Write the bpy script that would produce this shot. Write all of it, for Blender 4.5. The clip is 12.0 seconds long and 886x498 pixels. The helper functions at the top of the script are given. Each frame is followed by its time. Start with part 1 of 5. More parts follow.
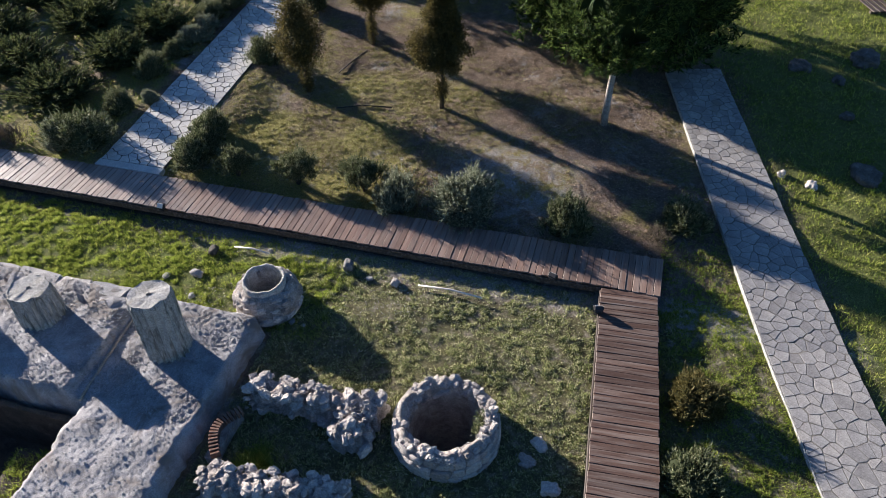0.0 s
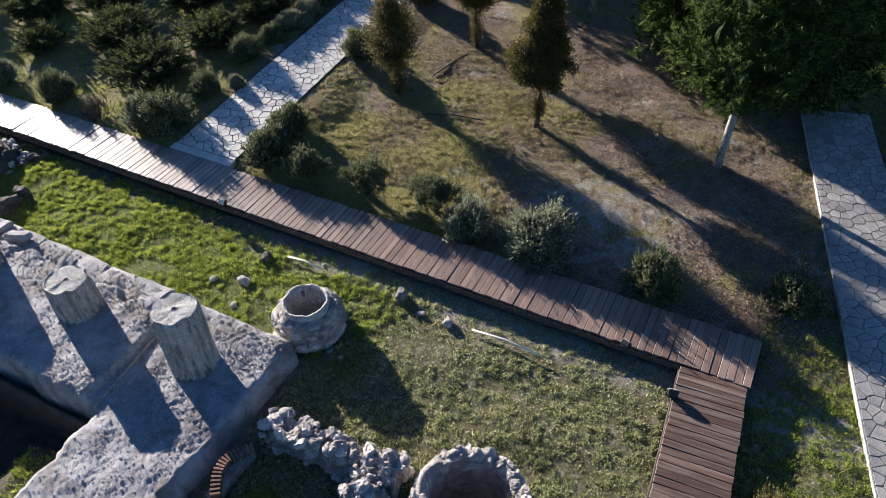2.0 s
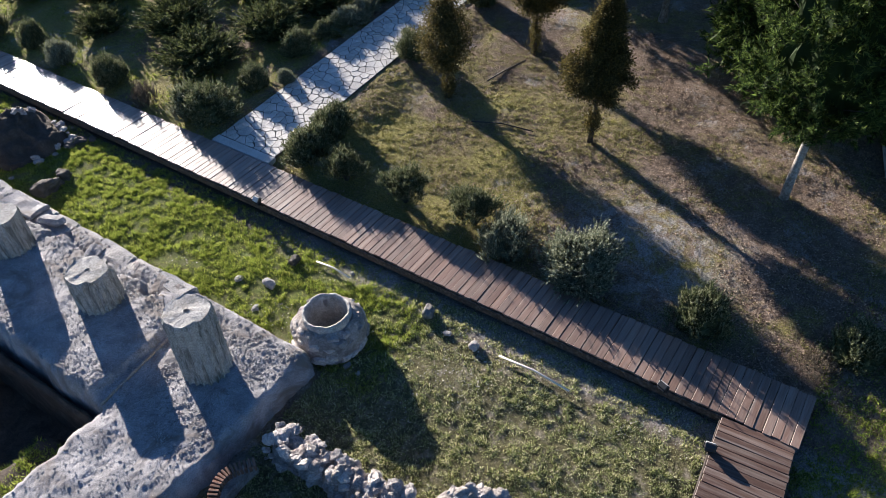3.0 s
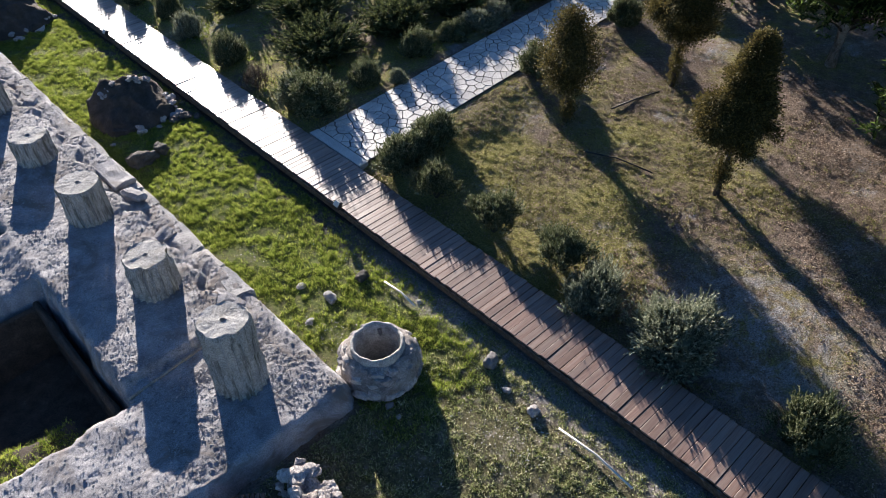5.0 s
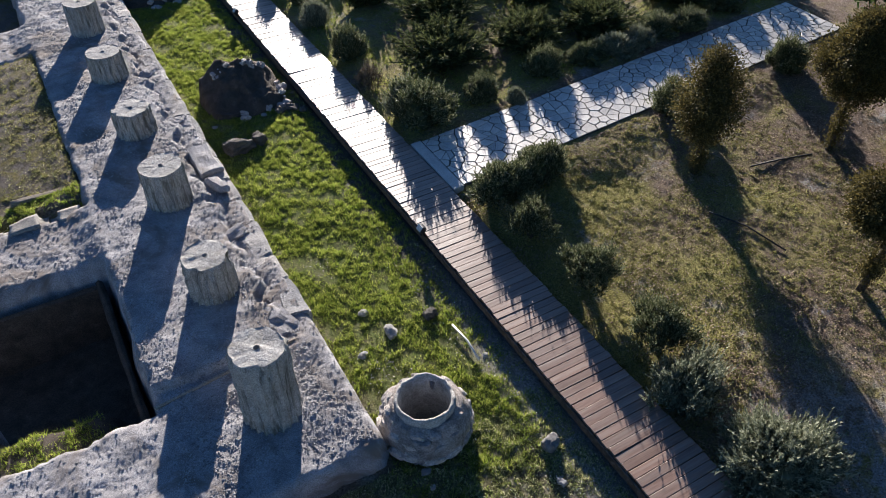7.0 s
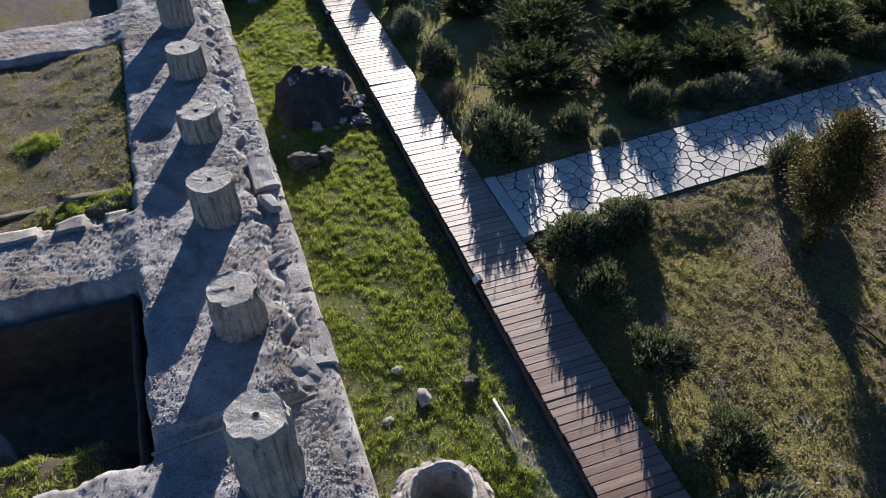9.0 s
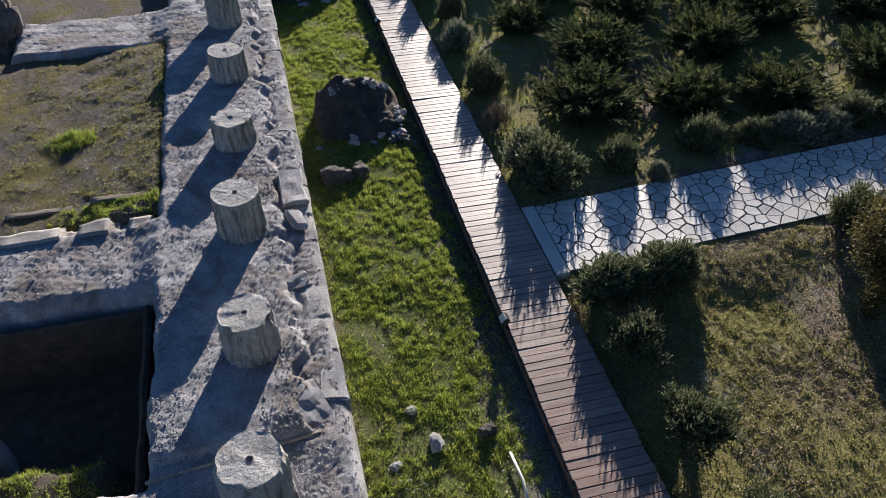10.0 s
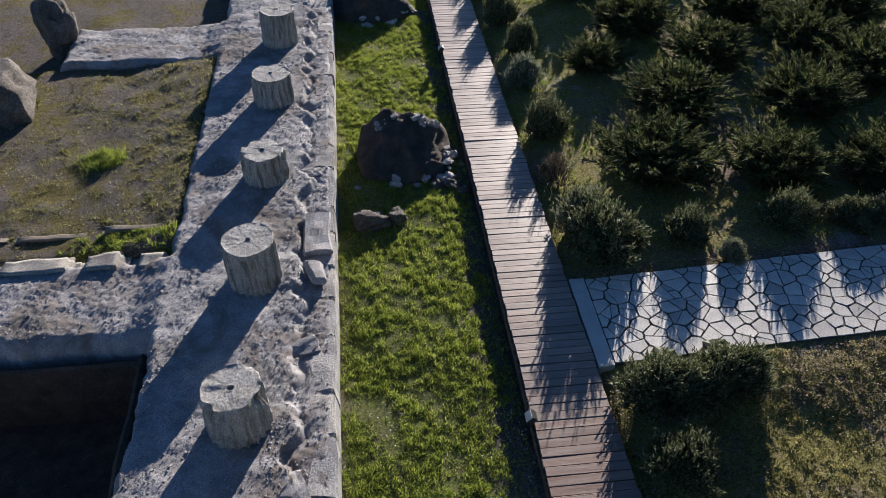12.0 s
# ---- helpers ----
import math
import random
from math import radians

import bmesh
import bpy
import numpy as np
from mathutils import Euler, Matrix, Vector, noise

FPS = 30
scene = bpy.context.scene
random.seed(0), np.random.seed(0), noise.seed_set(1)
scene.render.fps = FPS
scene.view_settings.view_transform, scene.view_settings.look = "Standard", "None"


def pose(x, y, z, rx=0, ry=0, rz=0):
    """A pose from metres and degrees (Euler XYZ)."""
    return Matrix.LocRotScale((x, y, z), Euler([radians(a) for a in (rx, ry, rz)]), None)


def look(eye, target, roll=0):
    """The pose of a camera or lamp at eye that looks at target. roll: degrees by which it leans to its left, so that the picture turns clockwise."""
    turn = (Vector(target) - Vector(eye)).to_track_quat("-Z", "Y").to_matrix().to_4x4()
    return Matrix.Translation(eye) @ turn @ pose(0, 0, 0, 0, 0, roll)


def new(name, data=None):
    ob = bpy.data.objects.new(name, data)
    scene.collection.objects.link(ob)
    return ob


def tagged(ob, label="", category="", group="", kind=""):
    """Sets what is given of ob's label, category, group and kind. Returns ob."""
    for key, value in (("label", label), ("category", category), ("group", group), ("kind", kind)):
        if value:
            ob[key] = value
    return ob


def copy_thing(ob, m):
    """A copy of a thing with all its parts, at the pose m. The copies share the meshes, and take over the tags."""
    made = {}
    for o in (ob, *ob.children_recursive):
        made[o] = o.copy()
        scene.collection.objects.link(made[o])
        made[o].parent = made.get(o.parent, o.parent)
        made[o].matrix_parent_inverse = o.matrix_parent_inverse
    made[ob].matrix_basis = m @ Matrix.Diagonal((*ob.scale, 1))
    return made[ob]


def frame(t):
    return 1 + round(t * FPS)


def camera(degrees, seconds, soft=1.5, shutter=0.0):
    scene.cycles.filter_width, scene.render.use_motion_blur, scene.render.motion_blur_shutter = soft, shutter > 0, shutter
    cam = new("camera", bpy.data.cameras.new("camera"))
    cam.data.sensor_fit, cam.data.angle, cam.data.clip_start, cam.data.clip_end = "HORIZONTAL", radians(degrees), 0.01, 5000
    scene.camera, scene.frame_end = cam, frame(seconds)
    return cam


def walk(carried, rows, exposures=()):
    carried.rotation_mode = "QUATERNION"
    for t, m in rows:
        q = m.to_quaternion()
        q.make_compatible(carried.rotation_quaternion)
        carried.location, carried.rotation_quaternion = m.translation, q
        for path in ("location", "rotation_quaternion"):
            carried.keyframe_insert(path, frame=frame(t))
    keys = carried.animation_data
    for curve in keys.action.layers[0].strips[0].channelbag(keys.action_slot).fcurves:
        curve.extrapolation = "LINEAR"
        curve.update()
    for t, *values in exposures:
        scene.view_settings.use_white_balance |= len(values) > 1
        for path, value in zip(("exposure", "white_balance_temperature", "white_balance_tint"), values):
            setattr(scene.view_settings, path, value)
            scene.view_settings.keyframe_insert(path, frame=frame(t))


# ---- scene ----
cam = camera(62.0, 12.0, soft=0.7)
PATH = [
    (0, (-7.642, -13.796, 11.635), (-6.219, -13.366, 10.297), -1.5),
    (0.5, (-7.083, -13.815, 11.615), (-5.689, -13.328, 10.266), -1.4),
    (1, (-6.524, -13.839, 11.52), (-5.159, -13.287, 10.166), -1.3),
    (1.5, (-5.993, -13.896, 11.398), (-4.66, -13.278, 10.04), -1.3),
    (2, (-5.42, -13.982, 11.274), (-4.13, -13.288, 9.914), -1.7),
    (2.5, (-4.904, -14.045, 11.108), (-3.655, -13.276, 9.748), -1.8),
    (3, (-4.433, -14.039, 10.945), (-3.224, -13.205, 9.588), -1.7),
    (5, (-2.658, -13.722, 10.358), (-1.66, -12.631, 9.012), -1.2),
    (5.5, (-2.222, -13.594, 10.284), (-1.292, -12.446, 8.935), -1.0),
    (6, (-1.835, -13.409, 10.141), (-0.966, -12.208, 8.798), -0.8),
    (6.5, (-1.487, -13.119, 10.001), (-0.676, -11.878, 8.659), -0.2),
    (7, (-1.088, -12.855, 9.912), (-0.347, -11.571, 8.569), 0.0),
    (9, (0.37, -11.558, 9.644), (0.869, -10.169, 8.294), 0.1),
    (9.5, (0.646, -11.204, 9.578), (1.086, -9.792, 8.232), 0.6),
    (10, (0.906, -10.814, 9.55), (1.29, -9.385, 8.204), 1.1),
    (10.5, (1.198, -10.433, 9.472), (1.523, -8.986, 8.13), 1.3),
    (11, (1.519, -10.042, 9.382), (1.778, -8.577, 8.046), 1.0),
    (11.5, (1.779, -9.617, 9.345), (1.993, -8.144, 8.01), 1.0),
    (12, (1.945, -9.148, 9.3), (2.139, -7.67, 7.967), 1.3),
]
walk(cam, [(t, look(eye, target, roll)) for t, eye, target, roll in PATH], [(0, 1.46, 6650, 12), (3, 1.62, 6650, 12), (6, 1.47, 6650, 12), (9, 1.17, 6620, 12), (12, 1.03, 6650, 12)])

# ---- world, sun ----
SUN_AZ, SUN_EL = 23.6, 14.5  # degrees from +y towards +x, and above the horizon
world = bpy.data.worlds.new("sky")
scene.world = world
world.use_nodes = True
wn = world.node_tree
sky = wn.nodes.new("ShaderNodeTexSky")
sky.sky_type, sky.sun_disc = "NISHITA", False
sky.ozone_density, sky.dust_density = 7.0, 0.3
sky.sun_elevation, sky.sun_rotation = radians(SUN_EL), radians(SUN_AZ)
wn.links.new(sky.outputs[0], wn.nodes["Background"].inputs[0])
wn.nodes["Background"].inputs[1].default_value = 0.053
sun = new("sun", bpy.data.lights.new("sun", "SUN"))
sun.data.energy, sun.data.angle, sun.data.color = 5.0, radians(0.5), (1.0, 0.935, 0.87)
sun_from = Vector((math.sin(radians(SUN_AZ)) * math.cos(radians(SUN_EL)), math.cos(radians(SUN_AZ)) * math.cos(radians(SUN_EL)), math.sin(radians(SUN_EL))))
sun.matrix_world = look(sun_from * 60, (0, 0, 0))


# ---- materials ----
def ramp(nt, fac, stops):
    r = nt.nodes.new("ShaderNodeValToRGB")
    while len(r.color_ramp.elements) < len(stops):
        r.color_ramp.elements.new(0.5)
    for e, (p, c) in zip(r.color_ramp.elements, stops):
        e.position, e.color = p, (*c, 1)
    nt.links.new(fac, r.inputs[0])
    return r.outputs[0]


def noise_tex(nt, vec, scale, detail=6, rough=0.6, distort=0.0):
    n = nt.nodes.new("ShaderNodeTexNoise")
    n.inputs["Scale"].default_value, n.inputs["Detail"].default_value = scale, detail
    n.inputs["Roughness"].default_value, n.inputs["Distortion"].default_value = rough, distort
    nt.links.new(vec, n.inputs["Vector"])
    return n.outputs["Fac"]


def mix(nt, fac, a, b, how="MIX"):
    m = nt.nodes.new("ShaderNodeMix")
    m.data_type, m.blend_type = "RGBA", how
    for value, sock in ((fac, m.inputs[0]), (a, m.inputs[6]), (b, m.inputs[7])):
        if isinstance(value, (int, float)):
            sock.default_value = value
        elif isinstance(value, tuple):
            sock.default_value = (*value, 1)
        else:
            nt.links.new(value, sock)
    return m.outputs[2]


def span(nt, value, a, b, c=0.0, d=1.0):
    m = nt.nodes.new("ShaderNodeMapRange")
    nt.links.new(value, m.inputs[0])
    for k, v in zip((1, 2, 3, 4), (a, b, c, d)):
        m.inputs[k].default_value = v
    return m.outputs[0]


def start(name, rough=0.8, coat=0.0, spec=0.5):
    m = bpy.data.materials.new(name)
    m.use_nodes = True
    nt = m.node_tree
    bsdf = nt.nodes["Principled BSDF"]
    bsdf.inputs["Roughness"].default_value = rough
    bsdf.inputs["Specular IOR Level"].default_value = spec
    vec = nt.nodes.new("ShaderNodeTexCoord").outputs["Object"]
    return m, nt, bsdf, vec


def bump(nt, bsdf, height, strength, distance):
    b = nt.nodes.new("ShaderNodeBump")
    b.inputs["Strength"].default_value, b.inputs["Distance"].default_value = strength, distance
    nt.links.new(height, b.inputs["Height"])
    nt.links.new(b.outputs[0], bsdf.inputs["Normal"])


def surface(name, stops, scale, rough=0.85, fine=25.0, vary="", strength=0.5, distance=0.02, stains=None, spec=0.4, spread=1.0, stretch=None, speckle=0.6):
    """Broad colour noise, fine grain over it, relief from both; vary: object or island, for repeats."""
    m, nt, bsdf, vec = start(name, rough, spec=spec)
    broad = noise_tex(nt, vec, scale, 5, 0.62, 0.3)
    grain = noise_tex(nt, vec, fine, 4, 0.7)
    col = ramp(nt, broad, stops)
    col = mix(nt, speckle, col, ramp(nt, grain, [(0.33, (0.14, 0.14, 0.14)), (0.67, (0.82, 0.82, 0.82))]), "OVERLAY")
    if stains:
        run = vec
        if stretch:
            pull = nt.nodes.new("ShaderNodeMapping")
            pull.inputs["Scale"].default_value = stretch
            nt.links.new(vec, pull.inputs[0])
            run = pull.outputs[0]
        where = span(nt, noise_tex(nt, run, stains[1], 6, 0.7, 0.8), stains[2], stains[3])
        col = mix(nt, where, col, stains[0])
    if vary:
        if vary == "object":
            rnd = nt.nodes.new("ShaderNodeObjectInfo").outputs["Random"]
        else:
            rnd = nt.nodes.new("ShaderNodeNewGeometry").outputs["Random Per Island"]
        col = mix(nt, 1.0, col, ramp(nt, rnd, [(0.0, (1 - 0.38 * spread, 1 - 0.4 * spread, 1 - 0.42 * spread)), (0.5, (0.95, 0.95, 0.95)), (1.0, (1 + 0.25 * spread, 1 + 0.2 * spread, 1 + 0.12 * spread))]), "MULTIPLY")
    nt.links.new(col, bsdf.inputs["Base Color"])
    both = nt.nodes.new("ShaderNodeMath")
    both.operation = "ADD"
    nt.links.new(broad, both.inputs[0])
    nt.links.new(grain, both.inputs[1])
    bump(nt, bsdf, both.outputs[0], strength, distance)
    return m


def foliage(name, dark, mid, light, rough=0.6, through_light=0.25, spec=0.2):
    m, nt, bsdf, vec = start(name, rough, spec=spec)
    rnd = nt.nodes.new("ShaderNodeNewGeometry").outputs["Random Per Island"]
    col = ramp(nt, rnd, [(0.0, dark), (0.55, mid), (1.0, light)])
    patch = noise_tex(nt, vec, 3.0, 3)
    col = mix(nt, 0.5, col, ramp(nt, patch, [(0.35, (0.4, 0.4, 0.38)), (0.65, (0.6, 0.6, 0.56))]), "OVERLAY")
    nt.links.new(col, bsdf.inputs["Base Color"])
    glow = nt.nodes.new("ShaderNodeBsdfTranslucent")
    nt.links.new(col, glow.inputs["Color"])
    blend = nt.nodes.new("ShaderNodeMixShader")
    blend.inputs[0].default_value = through_light
    nt.links.new(bsdf.outputs[0], blend.inputs[1])
    nt.links.new(glow.outputs[0], blend.inputs[2])
    nt.links.new(blend.outputs[0], nt.nodes["Material Output"].inputs[0])
    return m


def ground_material():
    m, nt, bsdf, vec = start("soil", 0.95, spec=0.2)
    sep = nt.nodes.new("ShaderNodeSeparateXYZ")
    nt.links.new(vec, sep.inputs[0])
    broad = noise_tex(nt, vec, 0.5, 7, 0.7, 0.15)
    mid = noise_tex(nt, vec, 3.4, 8, 0.75)
    grain = noise_tex(nt, vec, 30.0, 4, 0.85)
    litter = noise_tex(nt, vec, 14.0, 5, 0.8, 1.2)
    soil = ramp(nt, mid, [(0.3, (0.12, 0.085, 0.062)), (0.55, (0.23, 0.175, 0.136)), (0.75, (0.38, 0.31, 0.26))])
    moss = ramp(nt, litter, [(0.3, (0.13, 0.12, 0.04)), (0.55, (0.29, 0.26, 0.085)), (0.8, (0.46, 0.39, 0.19))])
    # moss thickens towards the paved path and thins out under the trees
    near = nt.nodes.new("ShaderNodeVectorMath")
    near.operation = "DISTANCE"
    near.inputs[1].default_value = (6.6, -5.2, 0.3)
    nt.links.new(vec, near.inputs[0])
    thick = nt.nodes.new("ShaderNodeMath")
    thick.operation = "ADD"
    nt.links.new(broad, thick.inputs[0])
    nt.links.new(span(nt, near.outputs["Value"], 2.0, 5.5, 0.1, -0.06), thick.inputs[1])
    both_sides = nt.nodes.new("ShaderNodeMath")
    both_sides.operation = "ADD"
    nt.links.new(thick.outputs[0], both_sides.inputs[0])
    nt.links.new(span(nt, sep.outputs[1], -0.2, 0.4, 0.0, 0.15), both_sides.inputs[1])
    col = mix(nt, span(nt, both_sides.outputs[0], 0.44, 0.58), soil, moss)
    # ashy bare patches between the shrubs
    ash = span(nt, noise_tex(nt, vec, 0.8, 7, 0.75, 0.15), 0.56, 0.68)
    away = nt.nodes.new("ShaderNodeVectorMath")
    away.operation = "DISTANCE"
    away.inputs[1].default_value = (7.3, -11.0, 0.3)
    nt.links.new(vec, away.inputs[0])
    bare = nt.nodes.new("ShaderNodeMath")
    bare.operation = "MULTIPLY"
    nt.links.new(span(nt, away.outputs["Value"], 2.6, 0.9), bare.inputs[0])
    nt.links.new(span(nt, noise_tex(nt, vec, 2.3, 7, 0.75, 0.5), 0.44, 0.57), bare.inputs[1])
    most = nt.nodes.new("ShaderNodeMath")
    most.operation = "MAXIMUM"
    nt.links.new(ash, most.inputs[0])
    nt.links.new(bare.outputs[0], most.inputs[1])
    ash = most.outputs[0]
    col = mix(nt, ash, col, ramp(nt, litter, [(0.3, (0.22, 0.21, 0.205)), (0.7, (0.48, 0.465, 0.45))]))
    # green moss and grass roots between the platform and the boardwalk
    east = nt.nodes.new("ShaderNodeMath")
    east.operation = "MULTIPLY"
    nt.links.new(span(nt, sep.outputs[0], 1.2, 1.6), east.inputs[0])
    nt.links.new(span(nt, sep.outputs[0], 3.9, 3.2), east.inputs[1])
    north = nt.nodes.new("ShaderNodeMath")
    north.operation = "MULTIPLY"
    nt.links.new(east.outputs[0], north.inputs[0])
    nt.links.new(span(nt, sep.outputs[1], -9.0, -7.5), north.inputs[1])
    green = mix(nt, span(nt, mid, 0.3, 0.62), (0.17, 0.15, 0.08), (0.13, 0.165, 0.04))
    col = mix(nt, north.outputs[0], col, green)
    turf = nt.nodes.new("ShaderNodeMath")
    turf.operation = "MULTIPLY"
    nt.links.new(span(nt, sep.outputs[0], 3.6, 3.2), turf.inputs[0])
    nt.links.new(span(nt, sep.outputs[1], -7.2, -7.8), turf.inputs[1])
    col = mix(nt, turf.outputs[0], col, mix(nt, span(nt, mid, 0.5, 0.68), ramp(nt, litter, [(0.3, (0.065, 0.06, 0.03)), (0.7, (0.19, 0.175, 0.09))]), (0.33, 0.29, 0.24)))
    gritty = nt.nodes.new("ShaderNodeMath")
    gritty.operation = "MULTIPLY"
    nt.links.new(span(nt, sep.outputs[0], 3.3, 3.7), gritty.inputs[0])
    nt.links.new(span(nt, sep.outputs[0], 4.5, 4.3), gritty.inputs[1])
    dirt = mix(nt, span(nt, sep.outputs[1], -3.0, -6.5), ramp(nt, litter, [(0.35, (0.07, 0.06, 0.05)), (0.7, (0.2, 0.18, 0.155))]), ramp(nt, litter, [(0.35, (0.17, 0.155, 0.14)), (0.7, (0.5, 0.47, 0.44))]))
    col = mix(nt, gritty.outputs[0], col, dirt)
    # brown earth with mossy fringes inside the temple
    inside = nt.nodes.new("ShaderNodeMath")
    inside.operation = "MULTIPLY"
    nt.links.new(span(nt, sep.outputs[0], -1.2, -1.5), inside.inputs[0])
    nt.links.new(span(nt, sep.outputs[1], 0.9, 1.2), inside.inputs[1])
    fringe = mix(nt, span(nt, noise_tex(nt, vec, 1.1, 6, 0.7, 0.5), 0.47, 0.6), ramp(nt, litter, [(0.3, (0.075, 0.062, 0.052)), (0.7, (0.2, 0.175, 0.155))]), ramp(nt, litter, [(0.35, (0.065, 0.06, 0.02)), (0.7, (0.23, 0.19, 0.065))]))
    col = mix(nt, inside.outputs[0], col, fringe)
    line = nt.nodes.new("ShaderNodeVectorMath")
    line.operation = "DOT_PRODUCT"
    line.inputs[1].default_value = (0.265, -1.0, 0.0)
    nt.links.new(vec, line.inputs[0])
    col = mix(nt, span(nt, line.outputs["Value"], 19.6, 20.4), col, mix(nt, span(nt, mid, 0.35, 0.65), (0.12, 0.14, 0.04), (0.19, 0.2, 0.07)))
    col = mix(nt, 0.9, col, ramp(nt, grain, [(0.34, (0.16, 0.16, 0.16)), (0.66, (0.84, 0.84, 0.84))]), "OVERLAY")
    nt.links.new(col, bsdf.inputs["Base Color"])
    both = nt.nodes.new("ShaderNodeMath")
    both.operation = "ADD"
    nt.links.new(litter, both.inputs[0])
    nt.links.new(grain, both.inputs[1])
    bump(nt, bsdf, both.outputs[0], 0.9, 0.05)
    return m


def wood_material(name, dark, light, rough):
    m, nt, bsdf, vec = start(name, rough, spec=0.5)
    rnd = nt.nodes.new("ShaderNodeObjectInfo").outputs["Random"]
    mapping = nt.nodes.new("ShaderNodeMapping")
    mapping.inputs["Scale"].default_value = (1.2, 22.0, 22.0)
    nt.links.new(vec, mapping.inputs[0])
    shift = nt.nodes.new("ShaderNodeCombineXYZ")
    far = nt.nodes.new("ShaderNodeMath")
    far.operation = "MULTIPLY"
    far.inputs[1].default_value = 90.0
    nt.links.new(rnd, far.inputs[0])
    nt.links.new(far.outputs[0], shift.inputs[0])
    nt.links.new(shift.outputs[0], mapping.inputs["Location"])
    grain = noise_tex(nt, mapping.outputs[0], 3.0, 6, 0.7, 0.5)
    wear = noise_tex(nt, mapping.outputs[0], 0.7, 4, 0.6)
    col = ramp(nt, grain, [(0.3, dark), (0.7, light)])
    col = mix(nt, span(nt, wear, 0.45, 0.7, 0, 0.5), col, (0.3, 0.26, 0.23))
    col = mix(nt, 1.0, col, ramp(nt, rnd, [(0.0, (0.78, 0.76, 0.75)), (0.5, (0.97, 0.96, 0.96)), (1.0, (1.2, 1.14, 1.1))]), "MULTIPLY")
    nt.links.new(col, bsdf.inputs["Base Color"])
    nt.links.new(span(nt, wear, 0.3, 0.7, rough - 0.08, rough + 0.1), bsdf.inputs["Roughness"])
    bump(nt, bsdf, grain, 0.35, 0.006)
    return m


def plain(name, colour, rough=0.5, metal=0.0):
    m, nt, bsdf, vec = start(name, rough)
    n = noise_tex(nt, vec, 40.0, 4, 0.7)
    nt.links.new(ramp(nt, n, [(0.3, tuple(c * 0.75 for c in colour)), (0.7, colour)]), bsdf.inputs["Base Color"])
    bsdf.inputs["Metallic"].default_value = metal
    return m


SOIL = ground_material()
GRASS = foliage("grass", (0.12, 0.17, 0.03), (0.27, 0.345, 0.06), (0.5, 0.51, 0.15), 0.6, 0.5)
SHORT_GRASS = foliage("short_grass", (0.1, 0.135, 0.045), (0.37, 0.4, 0.17), (0.76, 0.71, 0.5), 0.6, 0.45)
MEADOW = foliage("meadow_grass", (0.14, 0.14, 0.048), (0.28, 0.275, 0.1), (0.45, 0.405, 0.21), 0.6, 0.5)
LITTER = foliage("dry_leaves", (0.1, 0.068, 0.05), (0.27, 0.19, 0.14), (0.54, 0.43, 0.335), 0.7, 0.3)
PALE_CHIP = foliage("pale_chips", (0.2, 0.19, 0.18), (0.4, 0.38, 0.36), (0.8, 0.78, 0.75), 0.8, 0.05)
MARBLE = surface("weathered_stone", [(0.3, (0.2, 0.195, 0.2)), (0.52, (0.325, 0.318, 0.325)), (0.75, (0.43, 0.42, 0.43))], 2.2, 0.88, 48, "", 0.55, 0.022, ((0.19, 0.162, 0.142), 0.8, 0.49, 0.62), speckle=0.6)
DRUM = surface("column_stone", [(0.3, (0.29, 0.275, 0.25)), (0.55, (0.44, 0.425, 0.39)), (0.75, (0.56, 0.545, 0.51))], 3.0, 0.85, 36, "", 0.7, 0.02, ((0.13, 0.125, 0.105), 2.4, 0.48, 0.63), stretch=(4.2, 4.2, 0.45), speckle=0.55)
BLOCK = surface("block_stone", [(0.3, (0.26, 0.255, 0.255)), (0.55, (0.38, 0.375, 0.37)), (0.75, (0.5, 0.49, 0.48))], 2.5, 0.85, 36, "object", 0.6, 0.03, ((0.15, 0.13, 0.1), 1.5, 0.58, 0.72))
CREAM = surface("cream_block_stone", [(0.3, (0.25, 0.235, 0.21)), (0.55, (0.36, 0.34, 0.31)), (0.75, (0.46, 0.435, 0.4))], 2.5, 0.88, 36, "object", 0.6, 0.02, ((0.2, 0.17, 0.135), 1.5, 0.56, 0.7), spread=0.7)
RUBBLE = surface("rubble_stone", [(0.3, (0.34, 0.31, 0.29)), (0.55, (0.54, 0.5, 0.48)), (0.75, (0.72, 0.685, 0.665))], 6.0, 0.85, 40, "object", 0.7, 0.03)
MORTAR = surface("old_mortar", [(0.3, (0.24, 0.205, 0.185)), (0.55, (0.44, 0.395, 0.365)), (0.8, (0.62, 0.57, 0.54))], 5.0, 0.95, 38, "", 1.0, 0.05)
GRAVEL = surface("gravel_stone", [(0.3, (0.22, 0.215, 0.22)), (0.6, (0.35, 0.345, 0.35)), (0.8, (0.58, 0.58, 0.59))], 8.0, 0.85, 50, "island", 0.4, 0.01, spread=0.9)
PALE_FLAG = [(0.3, (0.45, 0.435, 0.41)), (0.55, (0.57, 0.555, 0.525)), (0.75, (0.67, 0.65, 0.615))]
GREY_FLAG = [(0.3, (0.25, 0.24, 0.235)), (0.55, (0.36, 0.35, 0.34)), (0.75, (0.46, 0.45, 0.43))]
PAVE = surface("pale_paving_stone", PALE_FLAG, 3.0, 0.36, 40, "object", 0.35, 0.01, spec=0.5, spread=0.6, speckle=0.35)
PAVE_FAR = surface("pale_paving_stone_joined", PALE_FLAG, 3.0, 0.36, 40, "island", 0.35, 0.01, spec=0.5, spread=0.6, speckle=0.35)
